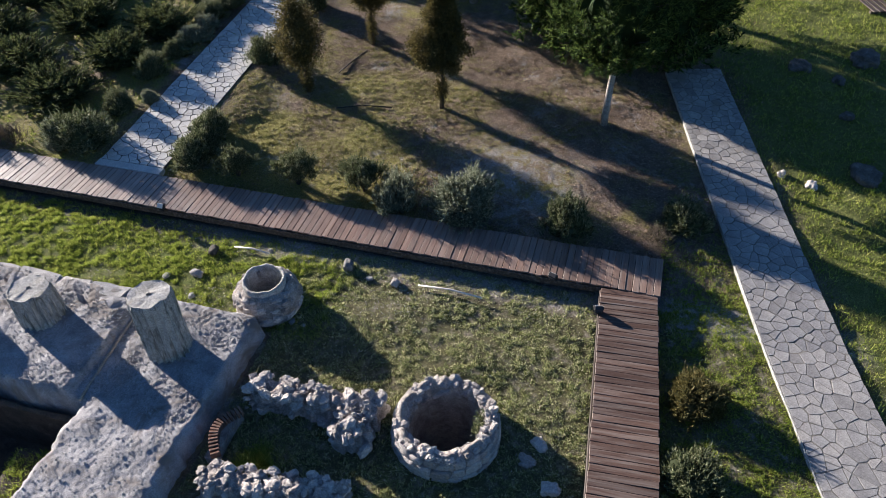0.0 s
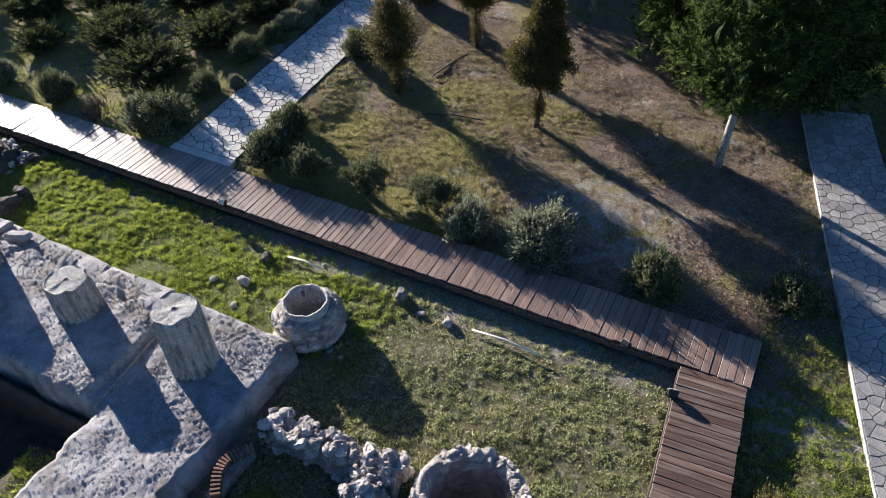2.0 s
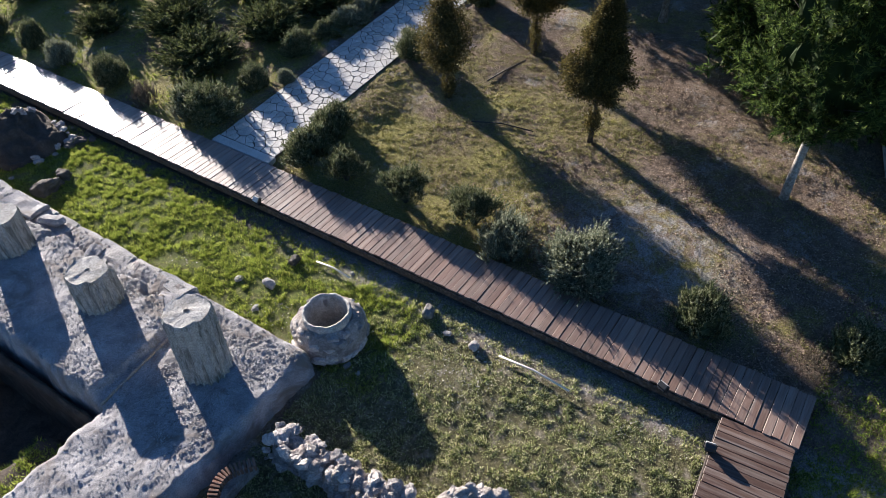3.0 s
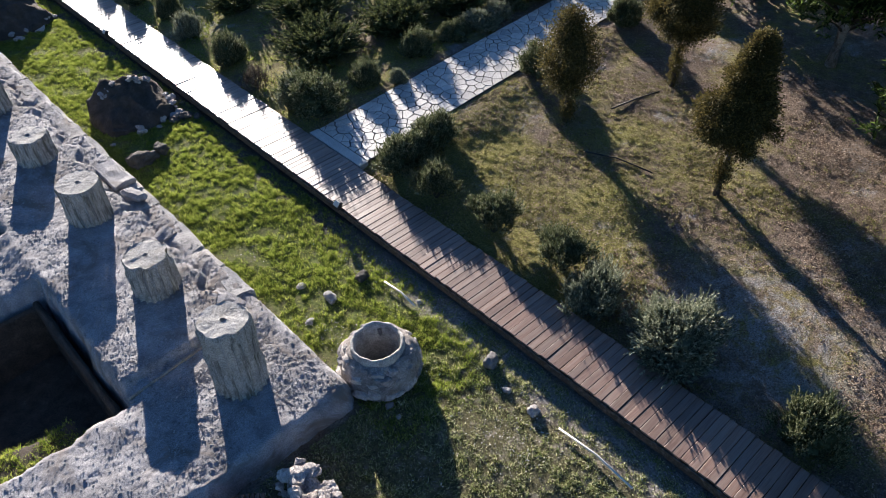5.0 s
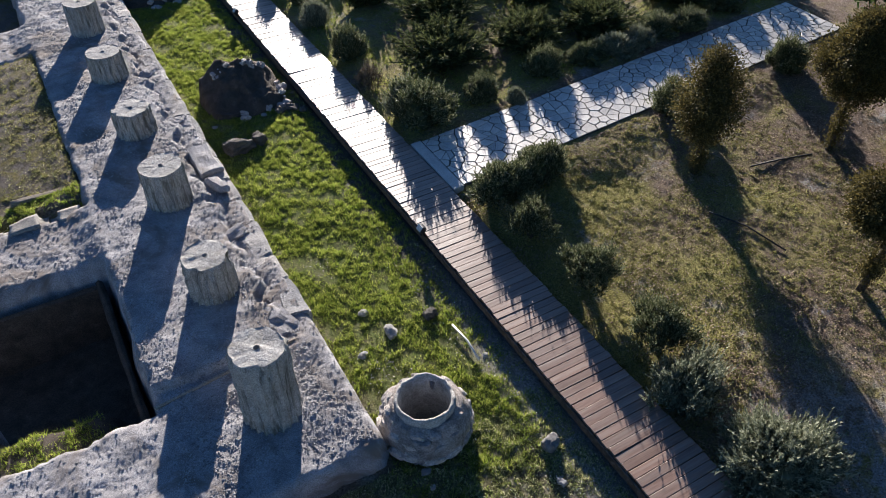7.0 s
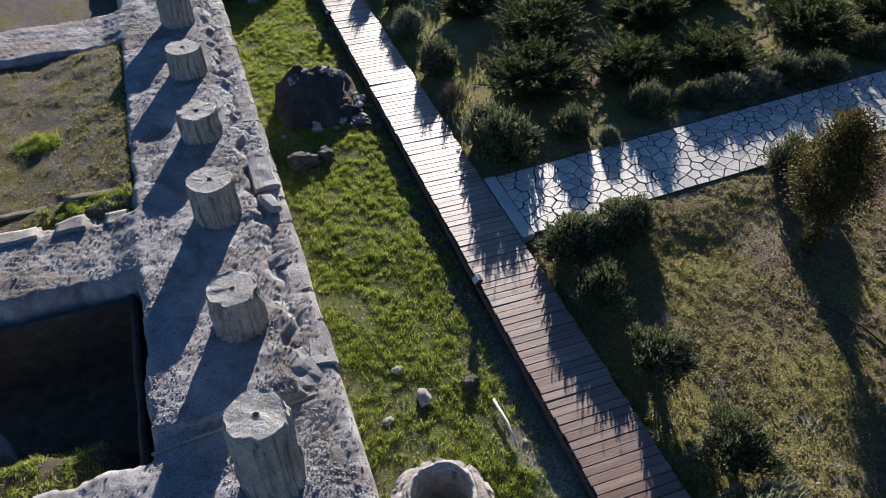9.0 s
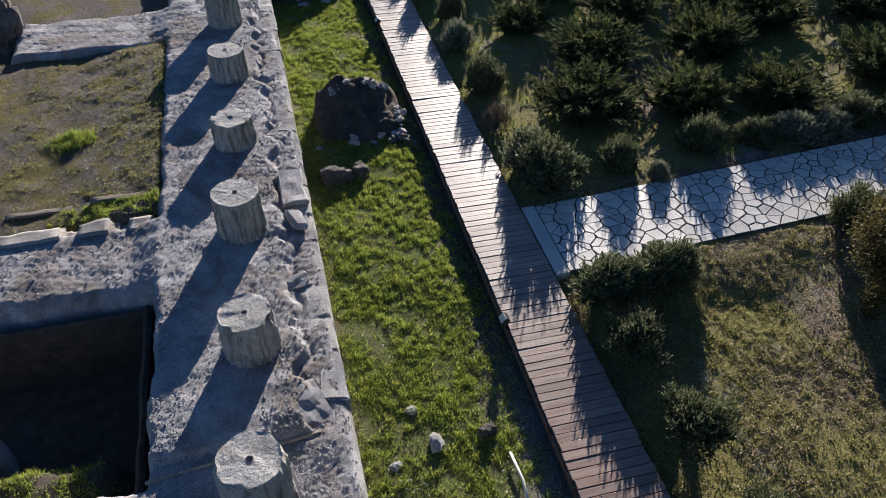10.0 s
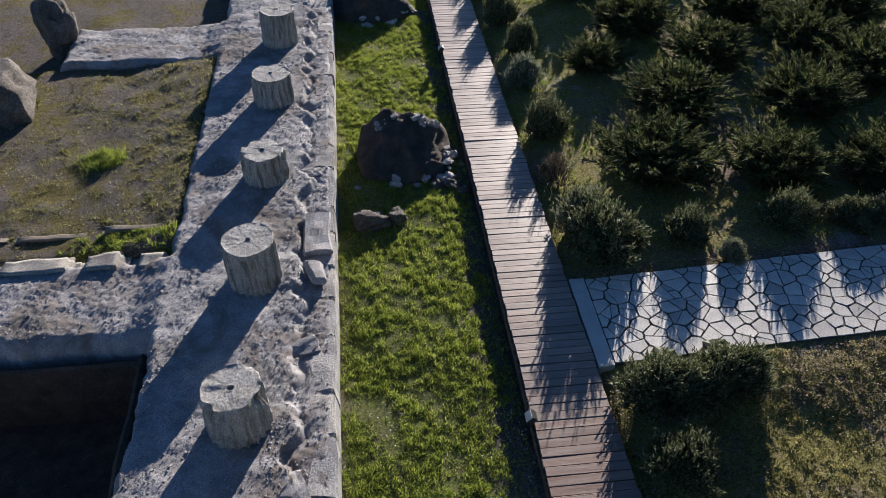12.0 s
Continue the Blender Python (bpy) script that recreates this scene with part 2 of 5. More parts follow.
SLATE = surface("grey_paving_stone", GREY_FLAG, 2.5, 0.6, 40, "object", 0.4, 0.012, ((0.3, 0.27, 0.23), 1.3, 0.52, 0.66), spread=0.6, speckle=0.45)
SLATE_FAR = surface("grey_paving_stone_joined", GREY_FLAG, 2.5, 0.6, 40, "island", 0.4, 0.012, ((0.3, 0.27, 0.23), 1.3, 0.52, 0.66), spread=0.6, speckle=0.45)
GREY_JOINT = surface("grey_joint_mortar", [(0.3, (0.11, 0.1, 0.09)), (0.7, (0.24, 0.225, 0.2))], 6.0, 0.95, 50, "", 0.6, 0.02)
JOINT = surface("joint_mortar", [(0.3, (0.06, 0.055, 0.05)), (0.7, (0.14, 0.13, 0.115))], 6.0, 0.95, 50, "", 0.6, 0.02)
TAN = surface("tan_stone", [(0.3, (0.28, 0.22, 0.16)), (0.7, (0.44, 0.36, 0.28))], 5.0, 0.8, 50, "", 0.4, 0.01)
BROWN_STONE = surface("brown_stone", [(0.3, (0.16, 0.13, 0.1)), (0.7, (0.28, 0.235, 0.19))], 4.0, 0.9, 45, "", 0.6, 0.015)
KERB = surface("pale_concrete", [(0.3, (0.42, 0.42, 0.4)), (0.7, (0.58, 0.57, 0.54))], 4.0, 0.6, 50, "", 0.3, 0.01)
COLLAR = surface("collar_mortar", [(0.3, (0.26, 0.25, 0.235)), (0.6, (0.45, 0.435, 0.41)), (0.8, (0.64, 0.625, 0.595))], 7.0, 0.9, 45, "", 0.6, 0.02)
DECK = wood_material("deck_wood", (0.14, 0.087, 0.066), (0.285, 0.196, 0.157), 0.42)
SPUR_DECK = wood_material("dark_deck_wood", (0.06, 0.033, 0.024), (0.145, 0.088, 0.066), 0.55)
GREY_DECK = wood_material("silvered_deck_wood", (0.17, 0.122, 0.1), (0.33, 0.255, 0.217), 0.42)
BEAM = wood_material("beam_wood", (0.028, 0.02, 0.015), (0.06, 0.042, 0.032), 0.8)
# earth of mounds and chamber; its dark tone also carries the chamber's shade
EARTH_SHADE = surface("dark_earth", [(0.3, (0.06, 0.048, 0.038)), (0.6, (0.115, 0.093, 0.074)), (0.8, (0.19, 0.16, 0.13))], 4.0, 0.95, 40, "", 1.0, 0.05)
LIMB = surface("dark_bark", [(0.3, (0.05, 0.04, 0.032)), (0.6, (0.11, 0.09, 0.075)), (0.8, (0.2, 0.17, 0.14))], 9.0, 0.9, 40, "", 0.9, 0.03)
TOP = surface("lichen_stone", [(0.3, (0.27, 0.262, 0.245)), (0.55, (0.4, 0.39, 0.37)), (0.75, (0.54, 0.525, 0.5))], 3.0, 0.9, 26, "", 0.8, 0.025, ((0.2, 0.185, 0.16), 2.6, 0.52, 0.68), speckle=0.45)
ROCK = surface("grey_brown_rock", [(0.3, (0.11, 0.095, 0.08)), (0.55, (0.19, 0.17, 0.15)), (0.8, (0.32, 0.295, 0.27))], 3.0, 0.9, 30, "", 1.0, 0.06, ((0.1, 0.085, 0.07), 2.0, 0.52, 0.66), speckle=0.8)
BARK = surface("pale_bark", [(0.3, (0.2, 0.17, 0.145)), (0.55, (0.42, 0.38, 0.34)), (0.8, (0.62, 0.58, 0.53))], 7.0, 0.9, 30, "", 0.9, 0.03)
BRICK = surface("old_brick", [(0.3, (0.13, 0.07, 0.052)), (0.6, (0.2, 0.115, 0.085)), (0.8, (0.27, 0.18, 0.14))], 7.0, 0.9, 50, "object", 0.5, 0.01)
ROSEMARY = foliage("rosemary_leaves", (0.034, 0.046, 0.021), (0.115, 0.135, 0.065), (0.34, 0.345, 0.22))
SILVER = foliage("silver_leaves", (0.08, 0.095, 0.065), (0.22, 0.24, 0.165), (0.46, 0.47, 0.35))
GOLDEN = foliage("golden_leaves", (0.05, 0.05, 0.02), (0.12, 0.11, 0.04), (0.25, 0.2, 0.08))
JUNIPER = foliage("juniper_sprays", (0.032, 0.044, 0.018), (0.09, 0.108, 0.045), (0.22, 0.24, 0.095), 0.75, 0.25, 0.1)
PINE = foliage("pine_needles", (0.014, 0.024, 0.01), (0.048, 0.085, 0.025), (0.2, 0.27, 0.07), 0.6, 0.3, 0.12)
OAK = foliage("oak_leaves", (0.05, 0.046, 0.018), (0.105, 0.09, 0.033), (0.21, 0.165, 0.06), 0.65, 0.25)
TWIG = foliage("dry_twigs", (0.07, 0.055, 0.04), (0.16, 0.13, 0.1), (0.3, 0.26, 0.2), 0.8, 0.1)
PIPE = plain("white_plastic", (0.75, 0.74, 0.7), 0.4)
HOSE = plain("black_rubber", (0.02, 0.02, 0.02), 0.6)
METAL = plain("dark_painted_metal", (0.03, 0.03, 0.032), 0.45)
LENS = plain("frosted_glass_cover", (0.6, 0.6, 0.58), 0.35)

rng = np.random.default_rng(7)


# ---- mesh helpers ----
def part(name, bm, material, parent, label="", at=None):
    """A bmesh as one mesh object under a thing or a part."""
    me = bpy.data.meshes.new(name)
    bm.to_mesh(me)
    bm.free()
    return piece(name, me, material, parent, label, at)


def piece(name, me, material, parent, label="", at=None):
    if material is not None and not me.materials:
        me.materials.append(material)
    ob = new(name, me)
    if parent is not None:
        ob.parent = parent
    if at is not None:
        ob.matrix_basis = at
    return tagged(ob, label)


def thing(name, at, label, category, group="", kind=""):
    ob = new(name)
    ob.matrix_basis = at
    ob.empty_display_size = 0.2
    return tagged(ob, label, category, group, kind)


def raw_mesh(name, verts, tris, smooth=False):
    """A mesh from arrays of corners (n, 3) and triangles (m, 3)."""
    me = bpy.data.meshes.new(name)
    verts, tris = np.asarray(verts, np.float32), np.asarray(tris, np.int32)
    me.vertices.add(len(verts))
    me.vertices.foreach_set("co", verts.ravel())
    me.loops.add(tris.size)
    me.loops.foreach_set("vertex_index", tris.ravel())
    me.polygons.add(len(tris))
    me.polygons.foreach_set("loop_start", np.arange(0, tris.size, 3, dtype=np.int32))
    if smooth:
        me.polygons.foreach_set("use_smooth", np.ones(len(tris), bool))
    me.update(calc_edges=True)
    me.validate()
    return me


def unit(v):
    return v / np.maximum(np.linalg.norm(v, axis=-1, keepdims=True), 1e-9)


def blades(base, way, length, width, side=None):
    """Diamond leaves: corners and triangles for rows of base, direction, length and width."""
    way = unit(way)
    if side is None:
        side = rng.normal(size=base.shape)
    side = unit(np.cross(way, side))
    length, width = np.broadcast_to(length, len(base))[:, None], np.broadcast_to(width, len(base))[:, None]
    middle = base + way * length * 0.45
    v = np.stack([base, middle + side * width / 2, base + way * length, middle - side * width / 2], 1).reshape(-1, 3)
    k = np.arange(len(base))[:, None] * 4
    return v, np.concatenate([k + [0, 1, 2], k + [0, 2, 3]])


def spikes(base, way, length, width, lie=0.6):
    """Single-triangle blades. lie: how freely they turn about their own length."""
    way = unit(way)
    side = unit(np.cross(way, rng.normal(size=base.shape) * lie + np.array([0, 0, 1.0 - 0.9 * (lie > 0.9)])))
    length, width = np.broadcast_to(length, len(base))[:, None], np.broadcast_to(width, len(base))[:, None]
    v = np.stack([base - side * width / 2, base + side * width / 2, base + way * length], 1).reshape(-1, 3)
    return v, np.arange(len(base) * 3).reshape(-1, 3)


def tube(bm, points, radii, sides=7):
    """A tapered tube along points."""
    rings = []
    for n, p in enumerate(points):
        p = Vector(p)
        a, b = Vector(points[max(n - 1, 0)]), Vector(points[min(n + 1, len(points) - 1)])
        turn = (b - a).to_track_quat("Z", "Y")
        rings.append([bm.verts.new(p + turn @ Vector((radii[n] * math.cos(2 * math.pi * k / sides), radii[n] * math.sin(2 * math.pi * k / sides), 0))) for k in range(sides)])
    for lo, hi in zip(rings, rings[1:]):
        for k in range(sides):
            bm.faces.new((lo[k], lo[(k + 1) % sides], hi[(k + 1) % sides], hi[k])).smooth = True
    bm.faces.new(rings[-1])
    bm.faces.new(rings[0][::-1])


def fuzz(p, scale, seed=0.0):
    return noise.noise(Vector((p[0] * scale + seed, p[1] * scale - seed, p[2] * scale + 0.3 * seed)))


def box_bm(sx, sy, sz, bevel=0.01, cuts=0, rough=0.0, seed=0.0, scale=3.0, segments=1):
    """A box on z = 0, with worn edges."""
    bm = bmesh.new()
    bmesh.ops.create_cube(bm, size=1.0, matrix=Matrix.Translation((0, 0, sz / 2)) @ Matrix.Diagonal((sx, sy, sz, 1)))
    if bevel:
        bmesh.ops.bevel(bm, geom=bm.edges[:], offset=bevel, segments=segments, affect="EDGES")
    if cuts:
        bmesh.ops.subdivide_edges(bm, edges=bm.edges[:], cuts=cuts, use_grid_fill=True)
    if rough:
        for v in bm.verts:
            v.co += Vector((fuzz(v.co, scale, seed), fuzz(v.co, scale, seed + 9), fuzz(v.co, scale, seed + 21))) * rough
    return bm


def rock_mesh(name, seed, subdivisions=2, flat=0.7, rough=0.28, cut=0.42):
    bm = bmesh.new()
    bmesh.ops.create_icosphere(bm, subdivisions=subdivisions, radius=0.5)
    for v in bm.verts:
        d = 1 + rough * 2 * fuzz(v.co, 1.9, seed) + rough * fuzz(v.co, 5.0, seed)
        v.co *= d
        v.co.z *= flat
        for axis in range(3):
            v.co[axis] = max(-cut, min(cut, v.co[axis]))
    me = bpy.data.meshes.new(name)
    bm.to_mesh(me)
    bm.free()
    return me


# ---- ground ----
def in_box(x, y, x0, x1, y0, y1, soft):
    """1 inside the rectangle, 0 outside, over a soft edge."""
    d = np.minimum.reduce([x - x0, x1 - x, y - y0, y1 - y])
    return np.clip(d / soft + 0.5, 0, 1)


def wave(x, y, size, seed):
    """Cheap smooth noise for arrays, from -1 to 1."""
    r = np.random.default_rng(seed)
    out = 0
    for n in range(7):
        a, f = r.uniform(0, 2 * np.pi, 2), 2 * np.pi / size * r.uniform(0.6, 1.9)
        out = out + np.sin(f * (x * np.cos(a[0]) + y * np.sin(a[0])) + a[1] + 0.8 * np.sin(f * 0.6 * (y * np.cos(a[0]) - x * np.sin(a[0]))))
    return out / 4.0


def ground_z(x, y):
    z = 0.1 * np.clip((x - 4.2) / 1.1, 0, 1) + 0.065 * np.clip(x - 5.3, 0, 30) + 0.03 * wave(x, y, 2.5, 3) + 0.012 * wave(x, y, 0.5, 4)
    z = z + 0.13 * in_box(x, y, 5.5, 17.6, -3.1, 0.8, 0.9)
    z = z - 1.2 * in_box(x, y, -14.0, -1.4, -5.0, -0.6, 0.25)
    z = z + (0.33 + 0.24 * np.clip((x + 3.6) / 2.0, 0, 1) + 0.02 * wave(x, y, 0.9, 5)) * in_box(x, y, -14.0, -1.4, 1.0, 8.4, 0.3)
    z = z - 2.4 * np.clip((0.9 - np.hypot(x + 0.15, y + 11.5)) / 0.15, 0, 1) - 0.5 * np.clip((0.6 - np.hypot(x - 2.05, y + 6.87)) / 0.15, 0, 1)
    z = z - 0.1 * in_box(x, y, 4.2, 5.3, -15.0, 40.0, 0.3)
    return z


def ground():
    def axis(a, b, step):
        far = np.array([3, 8, 20, 60, 200, 800, 2500.0])
        return np.concatenate([a - far[::-1], np.arange(a, b, step), b + far])

    xs, ys = axis(-13.0, 24.0, 0.14), axis(-25.0, 28.0, 0.14)
    x, y = np.meshgrid(xs, ys)
    z = ground_z(x, y)
    v = np.stack([x, y, z], -1).reshape(-1, 3)
    n, w = len(ys), len(xs)
    k = (np.arange(n - 1)[:, None] * w + np.arange(w - 1)).ravel()[:, None]
    tris = np.concatenate([k + [0, 1, w + 1], k + [0, w + 1, w]])
    tagged(piece("ground", raw_mesh("ground", v, tris, True), SOIL, None), "bare brown soil with moss, ash and dry leaf litter", "ground", kind="structure")


ground()


def masked(n, x0, x1, y0, y1, keep):
    x, y = rng.uniform(x0, x1, n), rng.uniform(y0, y1, n)
    ok = rng.uniform(size=n) < keep(x, y)
    return x[ok], y[ok]


def off_paving(x, y):
    """0 where decks, paths and masonry cover the ground."""
    deck = in_box(x, y, 4.1, 5.35, -15.1, 40, 0.01)
    spur = in_box(x, y + (4.1 - x) * 0.068, -30, 4.15, -15.05, -13.75, 0.01)
    stone = in_box(x, y, 5.2, 17.5, -2.2, -0.15, 0.01)
    ty = y + 18.1 - 0.265 * x
    slant = (ty > -1.7) & (ty < 0.02) & (x < 14)
    base = in_box(x, y, -1.6, 1.3, -7.3, 40, 0.01) + in_box(x, y, -30, 1.3, -7.3, -4.9, 0.01) + in_box(x, y, -30, -1.5, -1.2, 1.0, 0.01)
    shaft = (np.hypot(x + 0.15, y + 11.5) < 1.0) + (np.hypot(x - 2.05, y + 6.87) < 0.7)
    return np.clip(1 - shaft - deck - spur - stone - slant - base, 0, 1)


def grass(name, x, y, tall, wide, material, label, tilt=0.5, upright=True, lift=0.0):
    z = ground_z(x, y) - 0.005 + lift
    base = np.stack([x, y, z], -1)
    way = np.stack([rng.normal(0, tilt, len(x)), rng.normal(0, tilt, len(x)), np.ones(len(x))], -1)
    long = tall * rng.uniform(0.5, 1.4, len(x)) * np.clip(0.85 + 0.35 * wave(x, y, 0.8, 6) + 0.4 * wave(x, y, 0.34, 14) + 0.45 * wave(x, y, 0.17, 15), 0.2, 2.1)
    if upright:
        v, f = spikes(base, way, long, wide)
    else:
        v, f = blades(base + [0, 0, 0.02], way * [1, 1, 0.4], long, wide, rng.normal(0, 0.35, base.shape) + [0, 0, 1])
    tagged(piece(name, raw_mesh(name, v, f), material, None), label, name.replace("_", " "), kind="stuff")


def bare_spots(x, y):
    """1 on the small worn patches of the lawn."""
    out = 0
    for px, py, size in ((2.03, -2.58, 0.3), (2.0, -5.67, 0.32), (1.75, -5.15, 0.16), (2.5, -9.4, 0.55), (3.25, -9.9, 0.4), (1.2, -8.9, 0.3)):
        out = np.maximum(out, np.clip(1.4 - np.hypot(x - px, (y - py) * 0.8) / size + 0.35 * wave(x, y, 0.3, 83), 0, 1))
    return out


def lush(x, y):
    band = in_box(x, y, 1.28, 3.75, -8.2, 30, 0.7) + 0.6 * in_box(x, y, 3.3, 4.0, -3.5, 30, 0.4)
    return band * (1 - 0.93 * bare_spots(x, y)) * np.clip(0.62 + 0.65 * wave(x, y, 1.6, 11) + 0.4 * wave(x, y, 0.45, 12), 0.06, 1) * off_paving(x, y)


def lawn(x, y):
    d = in_box(x, y, -8, 4.0, -30, -7.0, 0.5) + 0.7 * in_box(x, y, 3.3, 4.2, -13, 30, 0.5) + 0.5 * in_box(x, y, -9, -1.5, 1.9, 8.3, 0.5) * (wave(x, y, 1.6, 71) + 0.6 * in_box(x, y, -3.0, -1.5, 1.5, 8.3, 0.6) > 0.25) + 2.0 * in_box(x, y, -3.4, -1.5, 1.05, 1.68, 0.1) 
    return np.clip(d, 0, 1) * (1 - 0.75 * bare_spots(x, y)) * np.clip(0.6 + 0.5 * wave(x, y, 1.8, 21) + 0.45 * wave(x, y, 0.4, 22), 0.06, 1) * off_paving(x, y)


def meadow(x, y):
    open_side = 0.45 * np.clip((5.2 - np.hypot(x - 6.6, y + 5.2)) / 3.0, -0.6, 1)
    d = np.clip(0.36 + open_side + 0.7 * wave(x, y, 3.2, 31) + 0.4 * wave(x, y, 0.5, 32), 0, 1) * (x > 5.3) * (1 - 0.8 * ((x - 7.3) ** 2 + (y + 11) ** 2 < 2.6))
    south = ((y < -15.4) & (x > -4)) * np.clip(0.7 + 0.6 * wave(x, y, 1.5, 33), 0.1, 1)
    return np.clip(d + south, 0, 1) * off_paving(x, y)


def between(x, y):
    """The grassy strip from the boardwalk spur to the grey path, drier towards the garden."""
    strip = (y < -15.0 + 0.07 * (x - 4.1) * (x < 4.1)) * (y > -18.2 + 0.265 * x)
    dry = np.clip((x - 5.6) / 2.0, 0, 0.75)
    return strip * (1 - dry) * np.clip(0.65 + 0.5 * wave(x, y, 1.5, 37) + 0.45 * wave(x, y, 0.4, 38), 0.1, 1) * off_paving(x, y)


def garden_strips(x, y):
    return np.clip(0.35 + 0.9 * wave(x, y, 1.7, 35) + 0.4 * wave(x, y, 0.4, 36), 0, 1) * off_paving(x, y)


def mossy(x, y):
    return np.clip(0.15 + 0.6 * wave(x, y, 1.5, 73) + 0.5 * wave(x, y, 0.4, 74) + 0.5 * np.clip((x + 3.2) / 1.5, 0, 1), 0, 1)


def leafy(x, y):
    bare = ((x - 7.3) ** 2 + (y + 11) ** 2 < 2.4) * 0.75
    return (1 - bare) * np.clip(0.6 - 0.3 * np.clip((5.2 - np.hypot(x - 6.6, y + 5.2)) / 3.0, -0.6, 1) + 0.6 * wave(x, y, 2.8, 41), 0.08, 1) * off_paving(x, y) * (x > 5.3)


def far_side(x, y):
    return np.clip(0.75 + 0.6 * wave(x, y, 1.5, 33), 0.1, 1) * off_paving(x, y) * (y < -19.6 + 0.265 * x)


def tuft(name, x, y, n, spread, tall, label):
    grass(name, rng.normal(x, spread, n), rng.normal(y, spread * 0.8, n), tall, 0.014, GRASS, label, 0.5)


grass("lush_grass", *masked(420000, 1.2, 4.2, -8.5, 14, lush), 0.062, 0.016, GRASS, "bright green winter grass in uneven tufts", 0.6)
grass("short_grass", *masked(270000, -2.5, 4.2, -15.5, -7.2, lawn), 0.045, 0.022, SHORT_GRASS, "short clover and grass with worn dry patches", 0.8)
grass("short_grass", *masked(130000, -9, 4.3, -20, 16, lawn), 0.05, 0.022, SHORT_GRASS, "thin short grass round the ruins", 0.8)
grass("meadow_grass", *masked(430000, 5.3, 14, -15.5, 0, meadow), 0.04, 0.018, MEADOW, "thin low grass between shrubs and trees", 0.8)
grass("meadow_grass", *masked(120000, 5.3, 18, 0.2, 13, garden_strips), 0.06, 0.028, GRASS, "yellow-green grass strips between the junipers", 0.8)
grass("meadow_grass", *masked(9000, -3.6, -1.5, 1.08, 1.68, mossy), 0.07, 0.02, GRASS, "green mossy grass strip between wall and kerb", 0.7)
grass("meadow_grass", *masked(50000, -4, 22, -19, 0, meadow), 0.055, 0.028, MEADOW, "thin grass among junipers and along the path", 0.8)
grass("lush_grass", *masked(150000, -2, 20, -26, -13.5, far_side), 0.1, 0.022, GRASS, "yellow-green grass on the slope beyond the path", 0.7)
grass("moss", *masked(70000, -6.5, -1.5, 1.2, 8.3, mossy), 0.042, 0.024, MEADOW, "yellow-brown moss and thin grass on the bare earth", 1.2)
grass("leaf_litter", *masked(150000, 5.3, 15, -17, 0, leafy), 0.038, 0.024, LITTER, "brown fallen leaves scattered over the soil", 2.5, False)
grass("leaf_litter", *masked(40000, 5.3, 22, -18, 13, leafy), 0.046, 0.032, LITTER, "dry fallen leaves under the far shrubs", 2.5, False)
grass("short_grass", *masked(190000, -5, 8.2, -19.0, -14.9, between), 0.06, 0.02, GRASS, "green grass between the boardwalk spur and the grey path", 0.8)
tuft("grass_tuft", -3.45, 4.2, 7000, 0.16, 0.14, "thick yellow-green grass tuft in bare dirt")


def pale_ground(x, y):
    strip = in_box(x, y, 3.2, 4.15, -13.5, -3.0, 0.3) + 0.35 * in_box(x, y, -2.5, 4, -14, -7.3, 0.5) * (wave(x, y, 1.4, 81) > 0.25)
    return np.clip(np.clip(strip, 0, 1) * np.clip(0.5 + 0.7 * wave(x, y, 0.9, 82), 0.1, 1) + bare_spots(x, y), 0, 1) * off_paving(x, y)


grass("stone_chips", *masked(40000, -2.5, 4.2, -14, 14, pale_ground), 0.03, 0.022, PALE_CHIP, "small pale stone chips and dry bits in the grass", 2.5, False)
tuft("grass_tuft", -1.75, -8.4, 3600, 0.2, 0.2, "yellow-green grass tuft inside the ruined walls")


